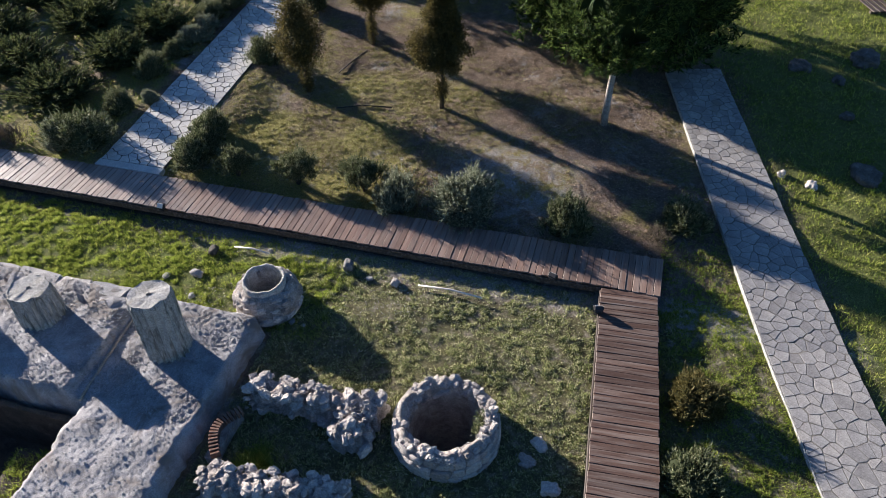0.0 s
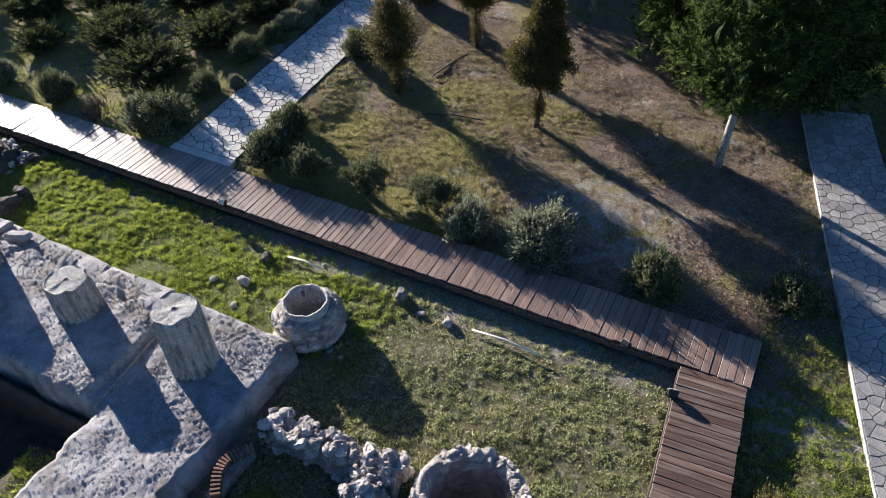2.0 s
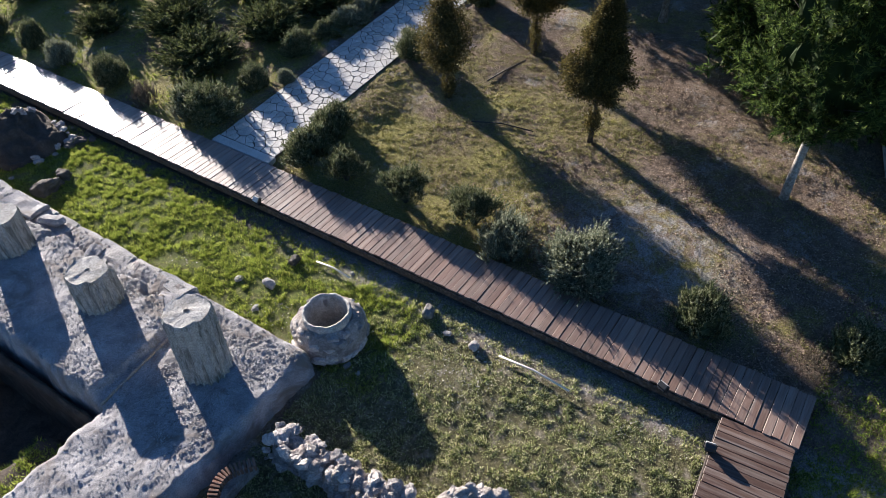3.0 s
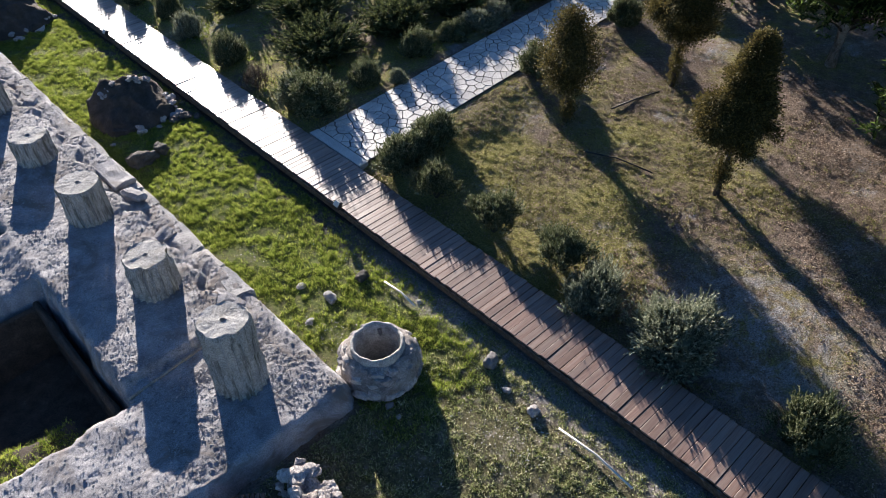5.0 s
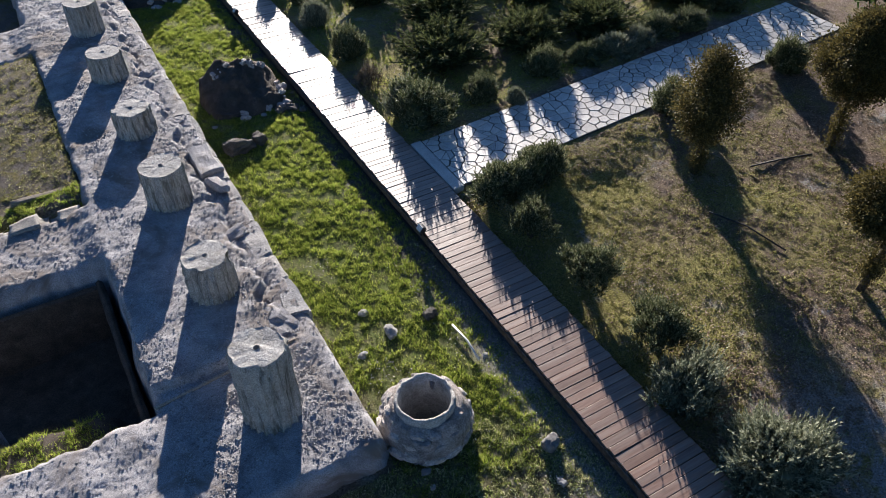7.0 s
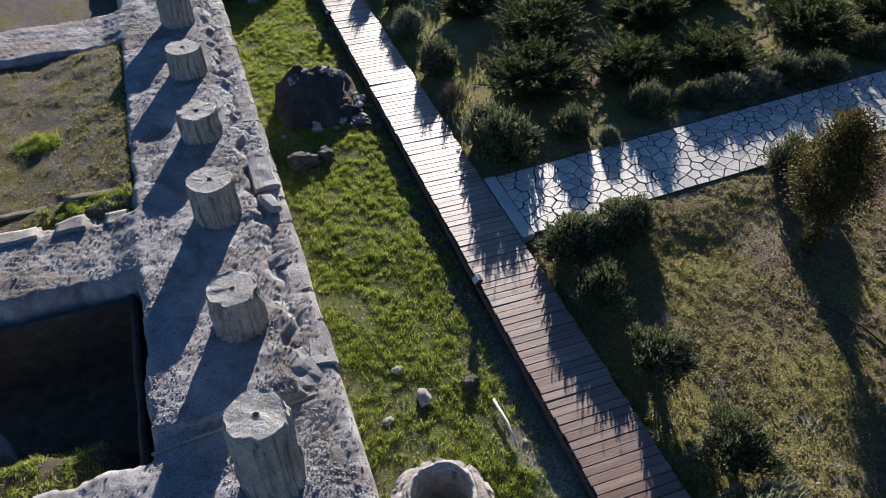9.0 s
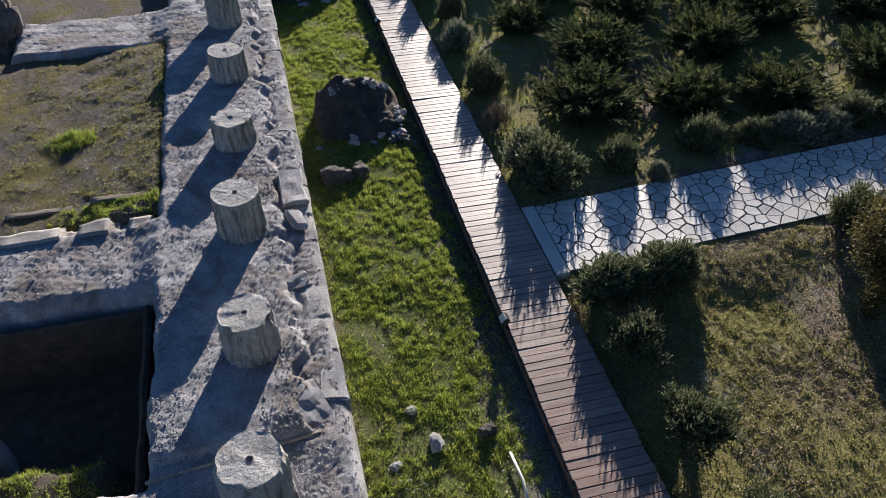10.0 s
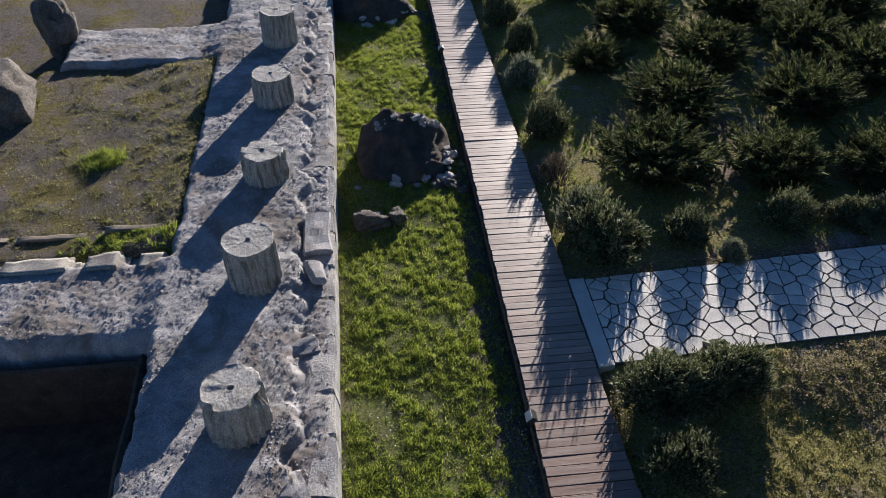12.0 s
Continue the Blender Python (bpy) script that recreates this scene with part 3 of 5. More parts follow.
# ---- boardwalk ----
def boardwalk():
    walkway = thing("boardwalk", pose(0, 0, 0), "weathered reddish-brown timber boardwalk beside the ruins", "boardwalk", kind="structure")
    meshes = []
    for n in range(5):
        bm = box_bm(1.2, 0.142, 0.04, 0.006)
        for v in bm.verts:
            v.co.z += 0.004 * fuzz(v.co, 2.0, n * 3.1)
            v.co.y += 0.003 * fuzz(v.co, 3.0, n * 5.1)
        me = bpy.data.meshes.new("plank")
        bm.to_mesh(me)
        bm.free()
        meshes.append(me)
    r = random.Random(3)
    pale = [me.copy() for me in meshes]  # the planks north of the lamp are silvered
    for n in range(int((21.0 + 14.9) / 0.15)):
        y = -14.97 + 0.15 * n
        silvered = y > -3.1
        piece("plank", (pale if silvered else meshes)[n % 5], GREY_DECK if silvered else DECK, walkway, at=pose(4.73 + r.uniform(-0.012, 0.012), y, 0.26 + r.uniform(-0.006, 0.006), r.uniform(-0.8, 0.8), r.uniform(-0.3, 0.3), r.uniform(-0.5, 0.5)))
    for x in (4.26, 4.73, 5.2):
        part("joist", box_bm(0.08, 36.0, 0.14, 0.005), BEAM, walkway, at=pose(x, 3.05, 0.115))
    for n in range(18):
        for x in (4.26, 5.2):
            part("post", box_bm(0.09, 0.09, 0.3, 0.004), BEAM, walkway, at=pose(x, -14.6 + 2.1 * n, -0.15))
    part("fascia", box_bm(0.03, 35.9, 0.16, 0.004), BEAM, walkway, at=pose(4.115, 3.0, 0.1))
    spur = thing("boardwalk", pose(4.13, -14.4, 0, 0, 0, 3.9), "dark red-brown timber boardwalk spur across the grass", "boardwalk", kind="structure")
    dark = [me.copy() for me in meshes]
    for me in dark:
        me.materials.clear()
    for n in range(60):
        piece("plank", dark[n % 5], SPUR_DECK, spur, at=pose(-0.08 - 0.15 * n, r.uniform(-0.012, 0.012), 0.245 + r.uniform(-0.006, 0.006), 0, r.uniform(-0.8, 0.8), 90 + r.uniform(-0.5, 0.5)))
    for y in (-0.5, 0.5):
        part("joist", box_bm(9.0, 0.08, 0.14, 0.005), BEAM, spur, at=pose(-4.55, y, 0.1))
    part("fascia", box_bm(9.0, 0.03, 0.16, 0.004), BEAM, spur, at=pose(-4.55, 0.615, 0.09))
    for n in range(5):
        for y in (-0.5, 0.5):
            part("post", box_bm(0.09, 0.09, 0.3, 0.004), BEAM, spur, at=pose(-0.6 - 2 * n, y, -0.18))


# ---- stone-paved paths ----
def cells(length, width, size, seed):
    """Irregular stones of many sizes that fill a rectangle: each a list of corners."""
    r = np.random.default_rng(seed)
    pts, room = np.zeros((0, 2)), np.zeros(0)
    for p in r.uniform((0, 0), (length, width), (int(40 * length * width / size**2), 2)):
        apart = size * (0.4 + 1.0 * r.uniform() ** 1.8)
        off = pts - p
        if not len(pts) or ((off[:, 0] * 0.85) ** 2 + (off[:, 1] * 1.12) ** 2 > np.maximum(apart, room) ** 2).all():
            pts, room = np.vstack([pts, p]), np.append(room, apart * 0.8)
    out = []
    for p in pts:
        poly = [(0, 0), (length, 0), (length, width), (0, width)]
        for q in pts[np.argsort(((pts - p) ** 2).sum(1))[1:24]]:
            mid, d, cut = (p + q) / 2, q - p, []
            for a, b in zip(poly, poly[1:] + poly[:1]):
                sa, sb = (a[0] - mid[0]) * d[0] + (a[1] - mid[1]) * d[1], (b[0] - mid[0]) * d[0] + (b[1] - mid[1]) * d[1]
                if sa <= 0:
                    cut.append(a)
                if (sa < 0) != (sb < 0) and abs(sa - sb) > 1e-9:
                    k = sa / (sa - sb)
                    cut.append((a[0] + k * (b[0] - a[0]), a[1] + k * (b[1] - a[1])))
            poly = cut
            if len(poly) < 3:
                break
        if len(poly) >= 3:
            out += broken_up(poly, r)
    return out


def broken_up(poly, r):
    """Splits a large flagstone across its length until its pieces are small enough."""
    c = np.mean(poly, 0)
    area = abs(sum(a[0] * b[1] - b[0] * a[1] for a, b in zip(poly, poly[1:] + poly[:1]))) / 2
    if area < 0.045 + 0.1 * r.uniform():
        return [poly]
    far = np.array(max(poly, key=lambda p: math.hypot(p[0] - c[0], p[1] - c[1]))) - c
    turn = math.atan2(far[1], far[0]) + r.uniform(-0.45, 0.45)
    d = (math.cos(turn), math.sin(turn))
    c = c + np.array(d) * r.uniform(-0.05, 0.05)
    sides = ([], [])
    for a, b in zip(poly, poly[1:] + poly[:1]):
        sa, sb = ((p[0] - c[0]) * d[0] + (p[1] - c[1]) * d[1] for p in (a, b))
        sides[sa > 0].append(a)
        if (sa > 0) != (sb > 0):
            k = sa / (sa - sb)
            for side in sides:
                side.append((a[0] + k * (b[0] - a[0]), a[1] + k * (b[1] - a[1])))
    out = []
    for side in sides:
        if abs(sum(a[0] * b[1] - b[0] * a[1] for a, b in zip(side, side[1:] + side[:1]))) / 2 < 0.014:
            return [poly]
    for side in sides:
        if len(side) >= 3:
            out += broken_up(side, r)
    return out


def stone_mesh(poly, gap, thick, r):
    bm = bmesh.new()
    c = Vector((sum(p[0] for p in poly) / len(poly), sum(p[1] for p in poly) / len(poly), 0))
    rings = [[], [], []]
    for x, y in poly:
        d = Vector((x, y, 0)) - c
        far = max(d.length, 1e-6)
        jag = r.uniform(0.0, 0.018)
        for ring, inset, z in zip(rings, (gap, gap, gap + 0.003), (0, thick - 0.003, thick)):
            ring.append(bm.verts.new(d * max(0.2, 1 - (inset + jag) / far) + Vector((0, 0, z))))
    for lo, hi in zip(rings, rings[1:]):
        for k in range(len(poly)):
            bm.faces.new((lo[k], lo[(k + 1) % len(poly)], hi[(k + 1) % len(poly)], hi[k]))
    bm.faces.new(rings[2])
    me = bpy.data.meshes.new("paving_stone")
    bm.to_mesh(me)
    bm.free()
    return me, c


def strip(length, width, rise, low, high, bend):
    """A long slab that follows the slope of the ground, level before bend metres and rising after."""
    bm = bmesh.new()
    rings = []
    for u in (0, bend, length) if 0 < bend < length else (0, length):
        z = rise * max(0.0, u - bend)
        rings.append([bm.verts.new(p) for p in ((u, 0, z + low), (u, width, z + low), (u, width, z + high), (u, 0, z + high))])
    for lo, hi in zip(rings, rings[1:]):
        for k in range(4):
            bm.faces.new((lo[k], lo[(k + 1) % 4], hi[(k + 1) % 4], hi[k]))
    bm.faces.new(rings[0][::-1])
    bm.faces.new(rings[-1])
    return bm


def stone_path(at, length, width, rise, bend, size, seed, near, label, stone, joined, joint, gap, deep):
    path = thing("stone_path", at, label, "path", kind="structure")
    part("bed", strip(length, width, rise, -0.35, -0.02, bend), joint, path)
    part("joint_fill", strip(length - 0.02, width - 0.03, rise, -0.025, 0.008 - deep, bend), joint, path, at=pose(0.01, 0.015, 0))
    r = random.Random(seed)
    rest = []
    for n, poly in enumerate(sorted(cells(length, width, size, seed), key=lambda q: abs(q[0][0] - near))):
        me, c = stone_mesh(poly, gap, 0.02, r)
        tilt = -math.degrees(math.atan(rise)) if c.x > bend else 0.0
        m = pose(c.x, c.y, rise * max(0.0, c.x - bend) - 0.012 + r.uniform(-0.003, 0.003), r.uniform(-0.5, 0.5), tilt + r.uniform(-0.5, 0.5))
        if n < 300:
            piece("paving_stone", me, stone, path, at=m)
        else:
            rest.append((me, m))
    if rest:
        bm = bmesh.new()
        for me, m in rest:
            me.transform(m)
            bm.from_mesh(me)
            bpy.data.meshes.remove(me)
        tagged(part("far_paving", bm, joined, path), kind="stuff")
    return path


def paths():
    path = stone_path(pose(5.64, -2.1, 0.29), 11.8, 1.9, 0.065, 0.0, 0.4, 5, 0.0, "pale crazy-paved stone path ending at the boardwalk", PAVE, PAVE_FAR, JOINT, 0.009, 0.016)
    part("end_slab", box_bm(0.27, 1.98, 0.42, 0.015), KERB, path, "smooth pale concrete end slab", at=pose(-0.14, 0.95, -0.41))
    slant = stone_path(pose(-3.6, -19.07 - 1.62, 0.08, 0, 0, 14.7), 18.0, 1.62, 0.062, 7.6, 0.36, 8, 9.0, "grey crazy-paved stone path through the grass", SLATE, SLATE_FAR, GREY_JOINT, 0.006, 0.005)
    part("edging", strip(17.9, 0.022, 0.062, -0.12, 0.004, 7.6), COLLAR, slant, "thin pale mortar edging", at=pose(0, 1.622, 0))


# ---- temple platform ----
def platform_z(x, y):
    """Height of the ruined platform's top: arms with broken rounded edges and a raised inner level."""
    wob = 0.05 * wave(x, y, 1.3, 51) + 0.03 * wave(x, y, 0.35, 52)
    east = np.minimum(x + 1.55, 1.29 - x)
    east = np.minimum(east, np.minimum(y + 7.15, 30 - y))
    south = np.minimum(np.minimum(y + 7.15, -4.87 - y), np.minimum(x + 14, 1.29 - x))
    arm = np.minimum(np.minimum(y + 1.02 + 0.05 * (x + 1.5), 0.86 - y), np.minimum(x + 14, 0.5 - x))
    north = np.minimum(np.minimum(y - 8.2, 10.3 - y), np.minimum(x + 5.4, 0.5 - x))
    d = np.maximum(np.maximum(np.maximum(east, south), arm), north - 0.05) + np.where(x > 1.0, 0.012, 1.0) * wob
    d = np.minimum(d, (1.29 - x + y + 7.15) * 0.707 - 0.12 + wob)
    top = 0.52 + 0.02 * wave(x, y, 1.0, 53) + 0.012 * wave(x, y, 0.22, 54) + 0.006 * wave(x, y, 0.1, 55) + np.random.default_rng(4).normal(0, 0.0025, x.shape)
    lip = np.minimum(y + 4.55 + 0.5 * wob, 0.7 + 0.15 * wave(x * 0, y, 1.1, 56) + 0.05 * wave(x, y, 0.55, 57) + 0.03 * wave(x, y, 0.2, 58) - x)
    top = top + 0.13 * np.clip(lip / 0.07 + 0.5, 0, 1) - 0.05 * np.clip(1 - abs(lip + 0.1) / 0.06, 0, 1) * (x > 0.2)
    top = top - 0.17 * np.clip((-1.5 - x) / 0.5, 0, 1) * (y > -4)
    edge = np.clip(d / 0.13, -1, 1)
    return np.where(d > 0.13, top, top - 0.13 * (1 - np.clip(edge, 0, 1)) ** 2 - np.clip(-d, 0, 1) * 9)


def platform():
    xs, ys = np.arange(-13.0, 1.36, 0.045), np.arange(-7.4, 20.0, 0.045)
    x, y = np.meshgrid(xs, ys)
    z = np.maximum(platform_z(x, y), -0.9)
    keep = z > -0.85
    # cells whose corners all lie below the ground are left out
    n, w = x.shape
    k = (np.arange(n - 1)[:, None] * w + np.arange(w - 1))
    some = (keep[:-1, :-1] | keep[1:, :-1] | keep[:-1, 1:] | keep[1:, 1:]) & ((x[:-1, :-1] > -1.9) | (y[:-1, :-1] < 1.2) | (y[:-1, :-1] > 7.9) & (y[:-1, :-1] < 10.6))
    k = k[some][:, None]
    tris = np.concatenate([k + [0, 1, w + 1], k + [0, w + 1, w]])
    used, tris = np.unique(tris, return_inverse=True)
    v = np.stack([x, y, z], -1).reshape(-1, 3)[used]
    base = piece("temple_platform", raw_mesh("temple_platform", v, tris.reshape(-1, 3), True), MARBLE, None)
    tagged(base, "weathered grey stone temple platform with rough broken edges", "platform", kind="structure")
    r = random.Random(12)
    yy = -4.1
    while yy < 16:
        long = r.uniform(0.75, 1.25)
        bm = box_bm(0.4, long - 0.02, 0.5, 0.03, 2, 0.05, yy, 2.6, 2)
        part("edge_block", bm, BLOCK, base, at=pose(1.1 + r.uniform(-0.012, 0.012), yy + long / 2, 0.015 + r.uniform(-0.02, 0.02), 0, 0, r.uniform(-1, 1)))
        yy += long
    part("edge_slab", box_bm(0.5, 1.1, 0.12, 0.03, 4, 0.05, 3.0, 3.0), MARBLE, base, at=pose(1.0, 1.15, 0.505, 0, 0, 2))
    part("edge_slab", box_bm(0.3, 0.55, 0.16, 0.06, 2, 0.06, 8.0, 3.0), MARBLE, base, at=pose(0.98, 0.1, 0.52, 0, 8, 12))
    for x, y, s, turn in ((0.82, -1.5, 0.36, 20), (0.72, -4.05, 0.55, 110), (0.85, 3.1, 0.34, 5), (0.66, 4.4, 0.4, 80), (0.8, 5.7, 0.4, 30)):
        me = rock_mesh("fragment", turn * 0.7, 3, 0.7, 0.35)
        piece("fragment", me, MARBLE, base, at=pose(x, y, 0.53, 5, -6, turn) @ Matrix.Diagonal((s * 1.5, s, s * 0.45, 1)))
    bm = box_bm(2.4, 0.045, 0.05, 0.008, 3, 0.02, 1.0)
    part("stone_strip", bm, TAN, base, "narrow tan stone strip", at=pose(-0.35, -4.7, 0.495, 0, 0, 6))


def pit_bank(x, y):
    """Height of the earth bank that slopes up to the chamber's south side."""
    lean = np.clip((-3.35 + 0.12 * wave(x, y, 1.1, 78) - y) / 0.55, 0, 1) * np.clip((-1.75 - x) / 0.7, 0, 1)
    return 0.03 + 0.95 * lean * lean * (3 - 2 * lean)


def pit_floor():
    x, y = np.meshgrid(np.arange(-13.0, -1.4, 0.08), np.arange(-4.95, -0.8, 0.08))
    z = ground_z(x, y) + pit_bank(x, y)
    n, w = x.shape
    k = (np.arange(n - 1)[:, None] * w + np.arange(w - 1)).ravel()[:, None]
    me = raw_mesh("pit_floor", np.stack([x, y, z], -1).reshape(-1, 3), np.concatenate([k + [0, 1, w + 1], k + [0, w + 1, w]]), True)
    # a sheet over the ground: the chamber's shade is put into its dark colour
    tagged(piece("pit_floor", me, EARTH_SHADE, None), "earth floor of the sunken chamber, coloured dark for its shade", "floor", kind="structure")
    x, y = masked(30000, -8.0, -1.9, -4.85, -3.5, lambda x, y: np.clip(0.4 + 0.6 * wave(x, y, 0.7, 77), 0, 1) * np.clip((pit_bank(x, y) - 0.45) / 0.4, 0, 1))
    grass("pit_grass", x, y, 0.09, 0.018, GRASS, "green grass on the earth bank of the sunken chamber", 0.7, lift=pit_bank(x, y))
    # slabs added before the stone sides; their dark colour paints the shade there
    bank = thing("pit_wall", pose(0, 0, 0), "dark faces added over the chamber's stone sides to paint their shade", "wall", kind="structure")
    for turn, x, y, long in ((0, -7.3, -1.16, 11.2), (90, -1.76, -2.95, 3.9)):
        part("earth_face", box_bm(long, 0.12, 1.55, 0.05, 9, 0.06, long, 2.2), EARTH_SHADE, bank, at=pose(x, y, -1.4, 0, 0, turn))
    block = part("stone_block", box_bm(0.42, 0.5, 1.95, 0.05, 3, 0.05, 4.0, 2.0), BLOCK, None, at=pose(-4.15, -3.05, -1.2, 3, -4, 12))
    tagged(block, "pale upright broken stone block standing in the chamber", "block")


def gravel():
    """Loose chips: small uneven pyramids with a four-cornered foot, thickest along the edges and the south arm."""
    r = np.random.default_rng(5)
    n = 150000
    x, y = r.uniform(-1.5, 1.25, n), r.uniform(-7.0, 14, n)
    some = slice(0, n // 18)
    x[some], y[some] = r.uniform(-5.5, -1.5, n // 18), r.uniform(-0.9, 0.7, n // 18)
    some = slice(n // 9, n // 3)
    x[some], y[some] = r.uniform(-1.5, 1.1, n // 3 - n // 9), r.uniform(-7.0, -4.2, n // 3 - n // 9)
    some = slice(n // 3, n // 3 + n // 20)
    x[some], y[some] = r.uniform(-6.0, -1.5, n // 20), r.uniform(-7.0, -5.0, n // 20)
    ok = wave(x, y, 1.1, 61) + 0.6 * wave(x, y, 0.35, 62) + 0.4 * (x > 0.3) + 0.4 * (x < -0.9) > r.uniform(-0.55, 1.0, n)
    x, y = x[ok], y[ok]
    n = len(x)
    size = 0.01 + 0.036 * r.uniform(size=n) ** 4
    turn = r.uniform(0, 6.28, n)[:, None] + np.arange(4) * np.pi / 2 + r.normal(0, 0.25, (n, 4))
    reach = size[:, None] * r.uniform(0.4, 0.75, (n, 4))
    foot = np.stack([x[:, None] + np.cos(turn) * reach, y[:, None] + np.sin(turn) * reach, np.repeat((platform_z(x, y) - 0.004)[:, None], 4, 1)], -1)
    tip = np.stack([x + r.normal(0, 0.15, n) * size, y + r.normal(0, 0.15, n) * size, foot[:, 0, 2] + 0.004 + size * r.uniform(0.25, 0.55, n)], -1)
    v = np.concatenate([foot, tip[:, None]], 1).reshape(-1, 3)
    k = np.arange(n)[:, None] * 5
    me = raw_mesh("gravel", v, np.concatenate([k + [0, 1, 4], k + [1, 2, 4], k + [2, 3, 4], k + [3, 0, 4]]))
    tagged(piece("gravel", me, GRAVEL, None), "loose pale stone chips on the temple platform", "gravel", kind="stuff")


# ---- fluted column drums ----
def column(y, foot, high, seed, broken, radius=0.445, hole=0.052):
    flutes, fine, rows = 20, 6, 18
    bm = bmesh.new()
    around = flutes * fine
    rings = []
    for n in range(rows + 1):
        k = n / rows
        ring = []
        for a in range(around):
            t = 2 * math.pi * a / around
            groove = abs(math.sin(flutes * t / 2)) ** 0.7 * min(1.0, (1 - k) * 9)
            r = radius * (1 - 0.04 * k) - 0.055 * groove
            p = Vector((math.cos(t) * r, math.sin(t) * r, k * high))
            worn = 0.022 * fuzz(p, 3.0, seed) + 0.01 * fuzz(p, 9.0, seed)
            if high > 1.2 and n == 8:
                r -= 0.016  # joint between two drums
            if n == rows:
                r -= 0.02 + 0.03 * broken
            bite = max(0.0, fuzz((math.cos(t), math.sin(t), 2.2 * k), 1.5, seed + 4) - 0.2) * 0.2 * broken * (0.3 + k)
            r += worn - bite
            z = k * high + (broken * 0.03 * fuzz((math.cos(t), math.sin(t), 0), 2.3, seed + 7) if n > rows - 2 else 0)
            ring.append(bm.verts.new((math.cos(t) * r, math.sin(t) * r, z)))
        rings.append(ring)
    for s in (0.95, 0.8, 0.6, 0.4, 0.22, hole / radius * 1.15, hole / radius, hole / radius * 0.95):
        ring = []
        deep = 0.12 if s < hole / radius else (0.004 if s > hole / radius * 1.1 else 0.0)
        for a in range(around):
            p, t = rings[rows][a].co, 2 * math.pi * a / around
            k = max(0.0, (s - 0.6) / 0.4)
            q = Vector((math.cos(t), math.sin(t), 0)) * radius * 0.92 * s * (1 - k) + Vector((p.x, p.y, 0)) * s * k
            q.z = high + (p.z - high) * k + broken * 0.035 * fuzz(q, 3.5, seed + 2) + 0.012 * fuzz(q, 11.0, seed) - deep
            ring.append(bm.verts.new(q))
        rings.append(ring)
    cap = bmesh.new()
    copies = [[cap.verts.new(v.co) for v in ring] for ring in rings[rows:]]
    for v in (v for ring in rings[rows + 1:] for v in ring):
        bm.verts.remove(v)
    for mesh, levels in ((bm, rings[:rows + 1]), (cap, copies)):
        for lo, hi in zip(levels, levels[1:]):
            for a in range(around):
                mesh.faces.new((lo[a], lo[(a + 1) % around], hi[(a + 1) % around], hi[a])).smooth = True
    cap.faces.new(copies[-1])
    ob = thing("column", pose(0, y, foot, 0, 0, seed * 37), "", "column")
    part("drum", bm, DRUM, ob, "fluted stone drum streaked dark")
    part("top_face", cap, TOP, ob, "pale lichen-grey top with a dowel hole")
    return ob


def columns():
    for y, foot, high, seed, broken, label in (
        (-5.8, 0.5, 1.55, 1.0, 0.8, "tall fluted grey stone column stump, dowel hole in its broken top"),
        (-2.9, 0.62, 0.85, 2.0, 0.65, "short leaning-edged fluted column drum with a broken top"),
        (0.0, 0.62, 0.91, 3.0, 0.12, "fluted grey column drum with a smooth flat top"),
        (2.9, 0.62, 0.66, 4.0, 0.7, "low fluted column drum with a crumbled pale top"),
        (5.8, 0.62, 0.72, 5.0, 0.2, "low fluted column drum, streaked dark"),
        (8.7, 0.62, 0.9, 6.0, 0.15, "fluted grey column drum with a flat top"),
    ):
        tagged(column(y, foot, high, seed, broken), label, "column", "columns on the platform")


# ---- walls of the temple's inside ----
def cross_walls():
    r = random.Random(31)
    wall = thing("stone_wall", pose(0, 0, 0), "low wall of large weathered stone blocks joining the platform", "wall", kind="structure")
    x = -1.5
    while x > -11:
        long = r.uniform(0.75, 1.7)
        deep = r.uniform(0.62, 0.85)
        bm = box_bm(long - 0.01, deep, 0.85, 0.16, 5, 0.05, x, 2.2, 3)
        for f in bm.faces:
            f.smooth = True
        part("block", bm, CREAM, wall, at=pose(x - long / 2, 1.14 - deep / 2, -0.3 + r.uniform(-0.06, 0.05), 0, r.uniform(-1.5, 1.5), r.uniform(-2, 2)))
        x -= long
    kerb = thing("stone_kerb", pose(0, 0, 0), "narrow line of worn stone edging in the grass", "kerb", kind="structure")
    x = -1.4
    while x > -11:
        long = r.uniform(1.2, 2.2)
        top = float(ground_z(np.array(x - long / 2), np.array(1.78)))
        bm = box_bm(long + 0.04, 0.33, 0.5, 0.11, 5, 0.035, x, 2.8, 3)
        for f in bm.faces:
            f.smooth = True
        part("kerb_stone", bm, BROWN_STONE, kerb, at=pose(x - long / 2 + 0.02, 1.75, top - 0.47, 0, 0, r.uniform(-1.5, 1.5)))
        x -= long


def boulder(x, y, z, sx, sy, sz, seed, label, turn=0.0, material=RUBBLE):
    me = rock_mesh("boulder", seed, 4, 0.9, 0.3, 0.47)
    for v in me.vertices:
        v.co *= 1 + 0.05 * fuzz(v.co, 9.0, seed) + 0.035 * fuzz(v.co, 20.0, seed)
    for p in me.polygons:
        p.use_smooth = True
    ob = piece("boulder", me, material, None, at=pose(x, y, z, 0, 0, turn) @ Matrix.Diagonal((sx, sy, sz, 1)))
    return tagged(ob, label, "rock")


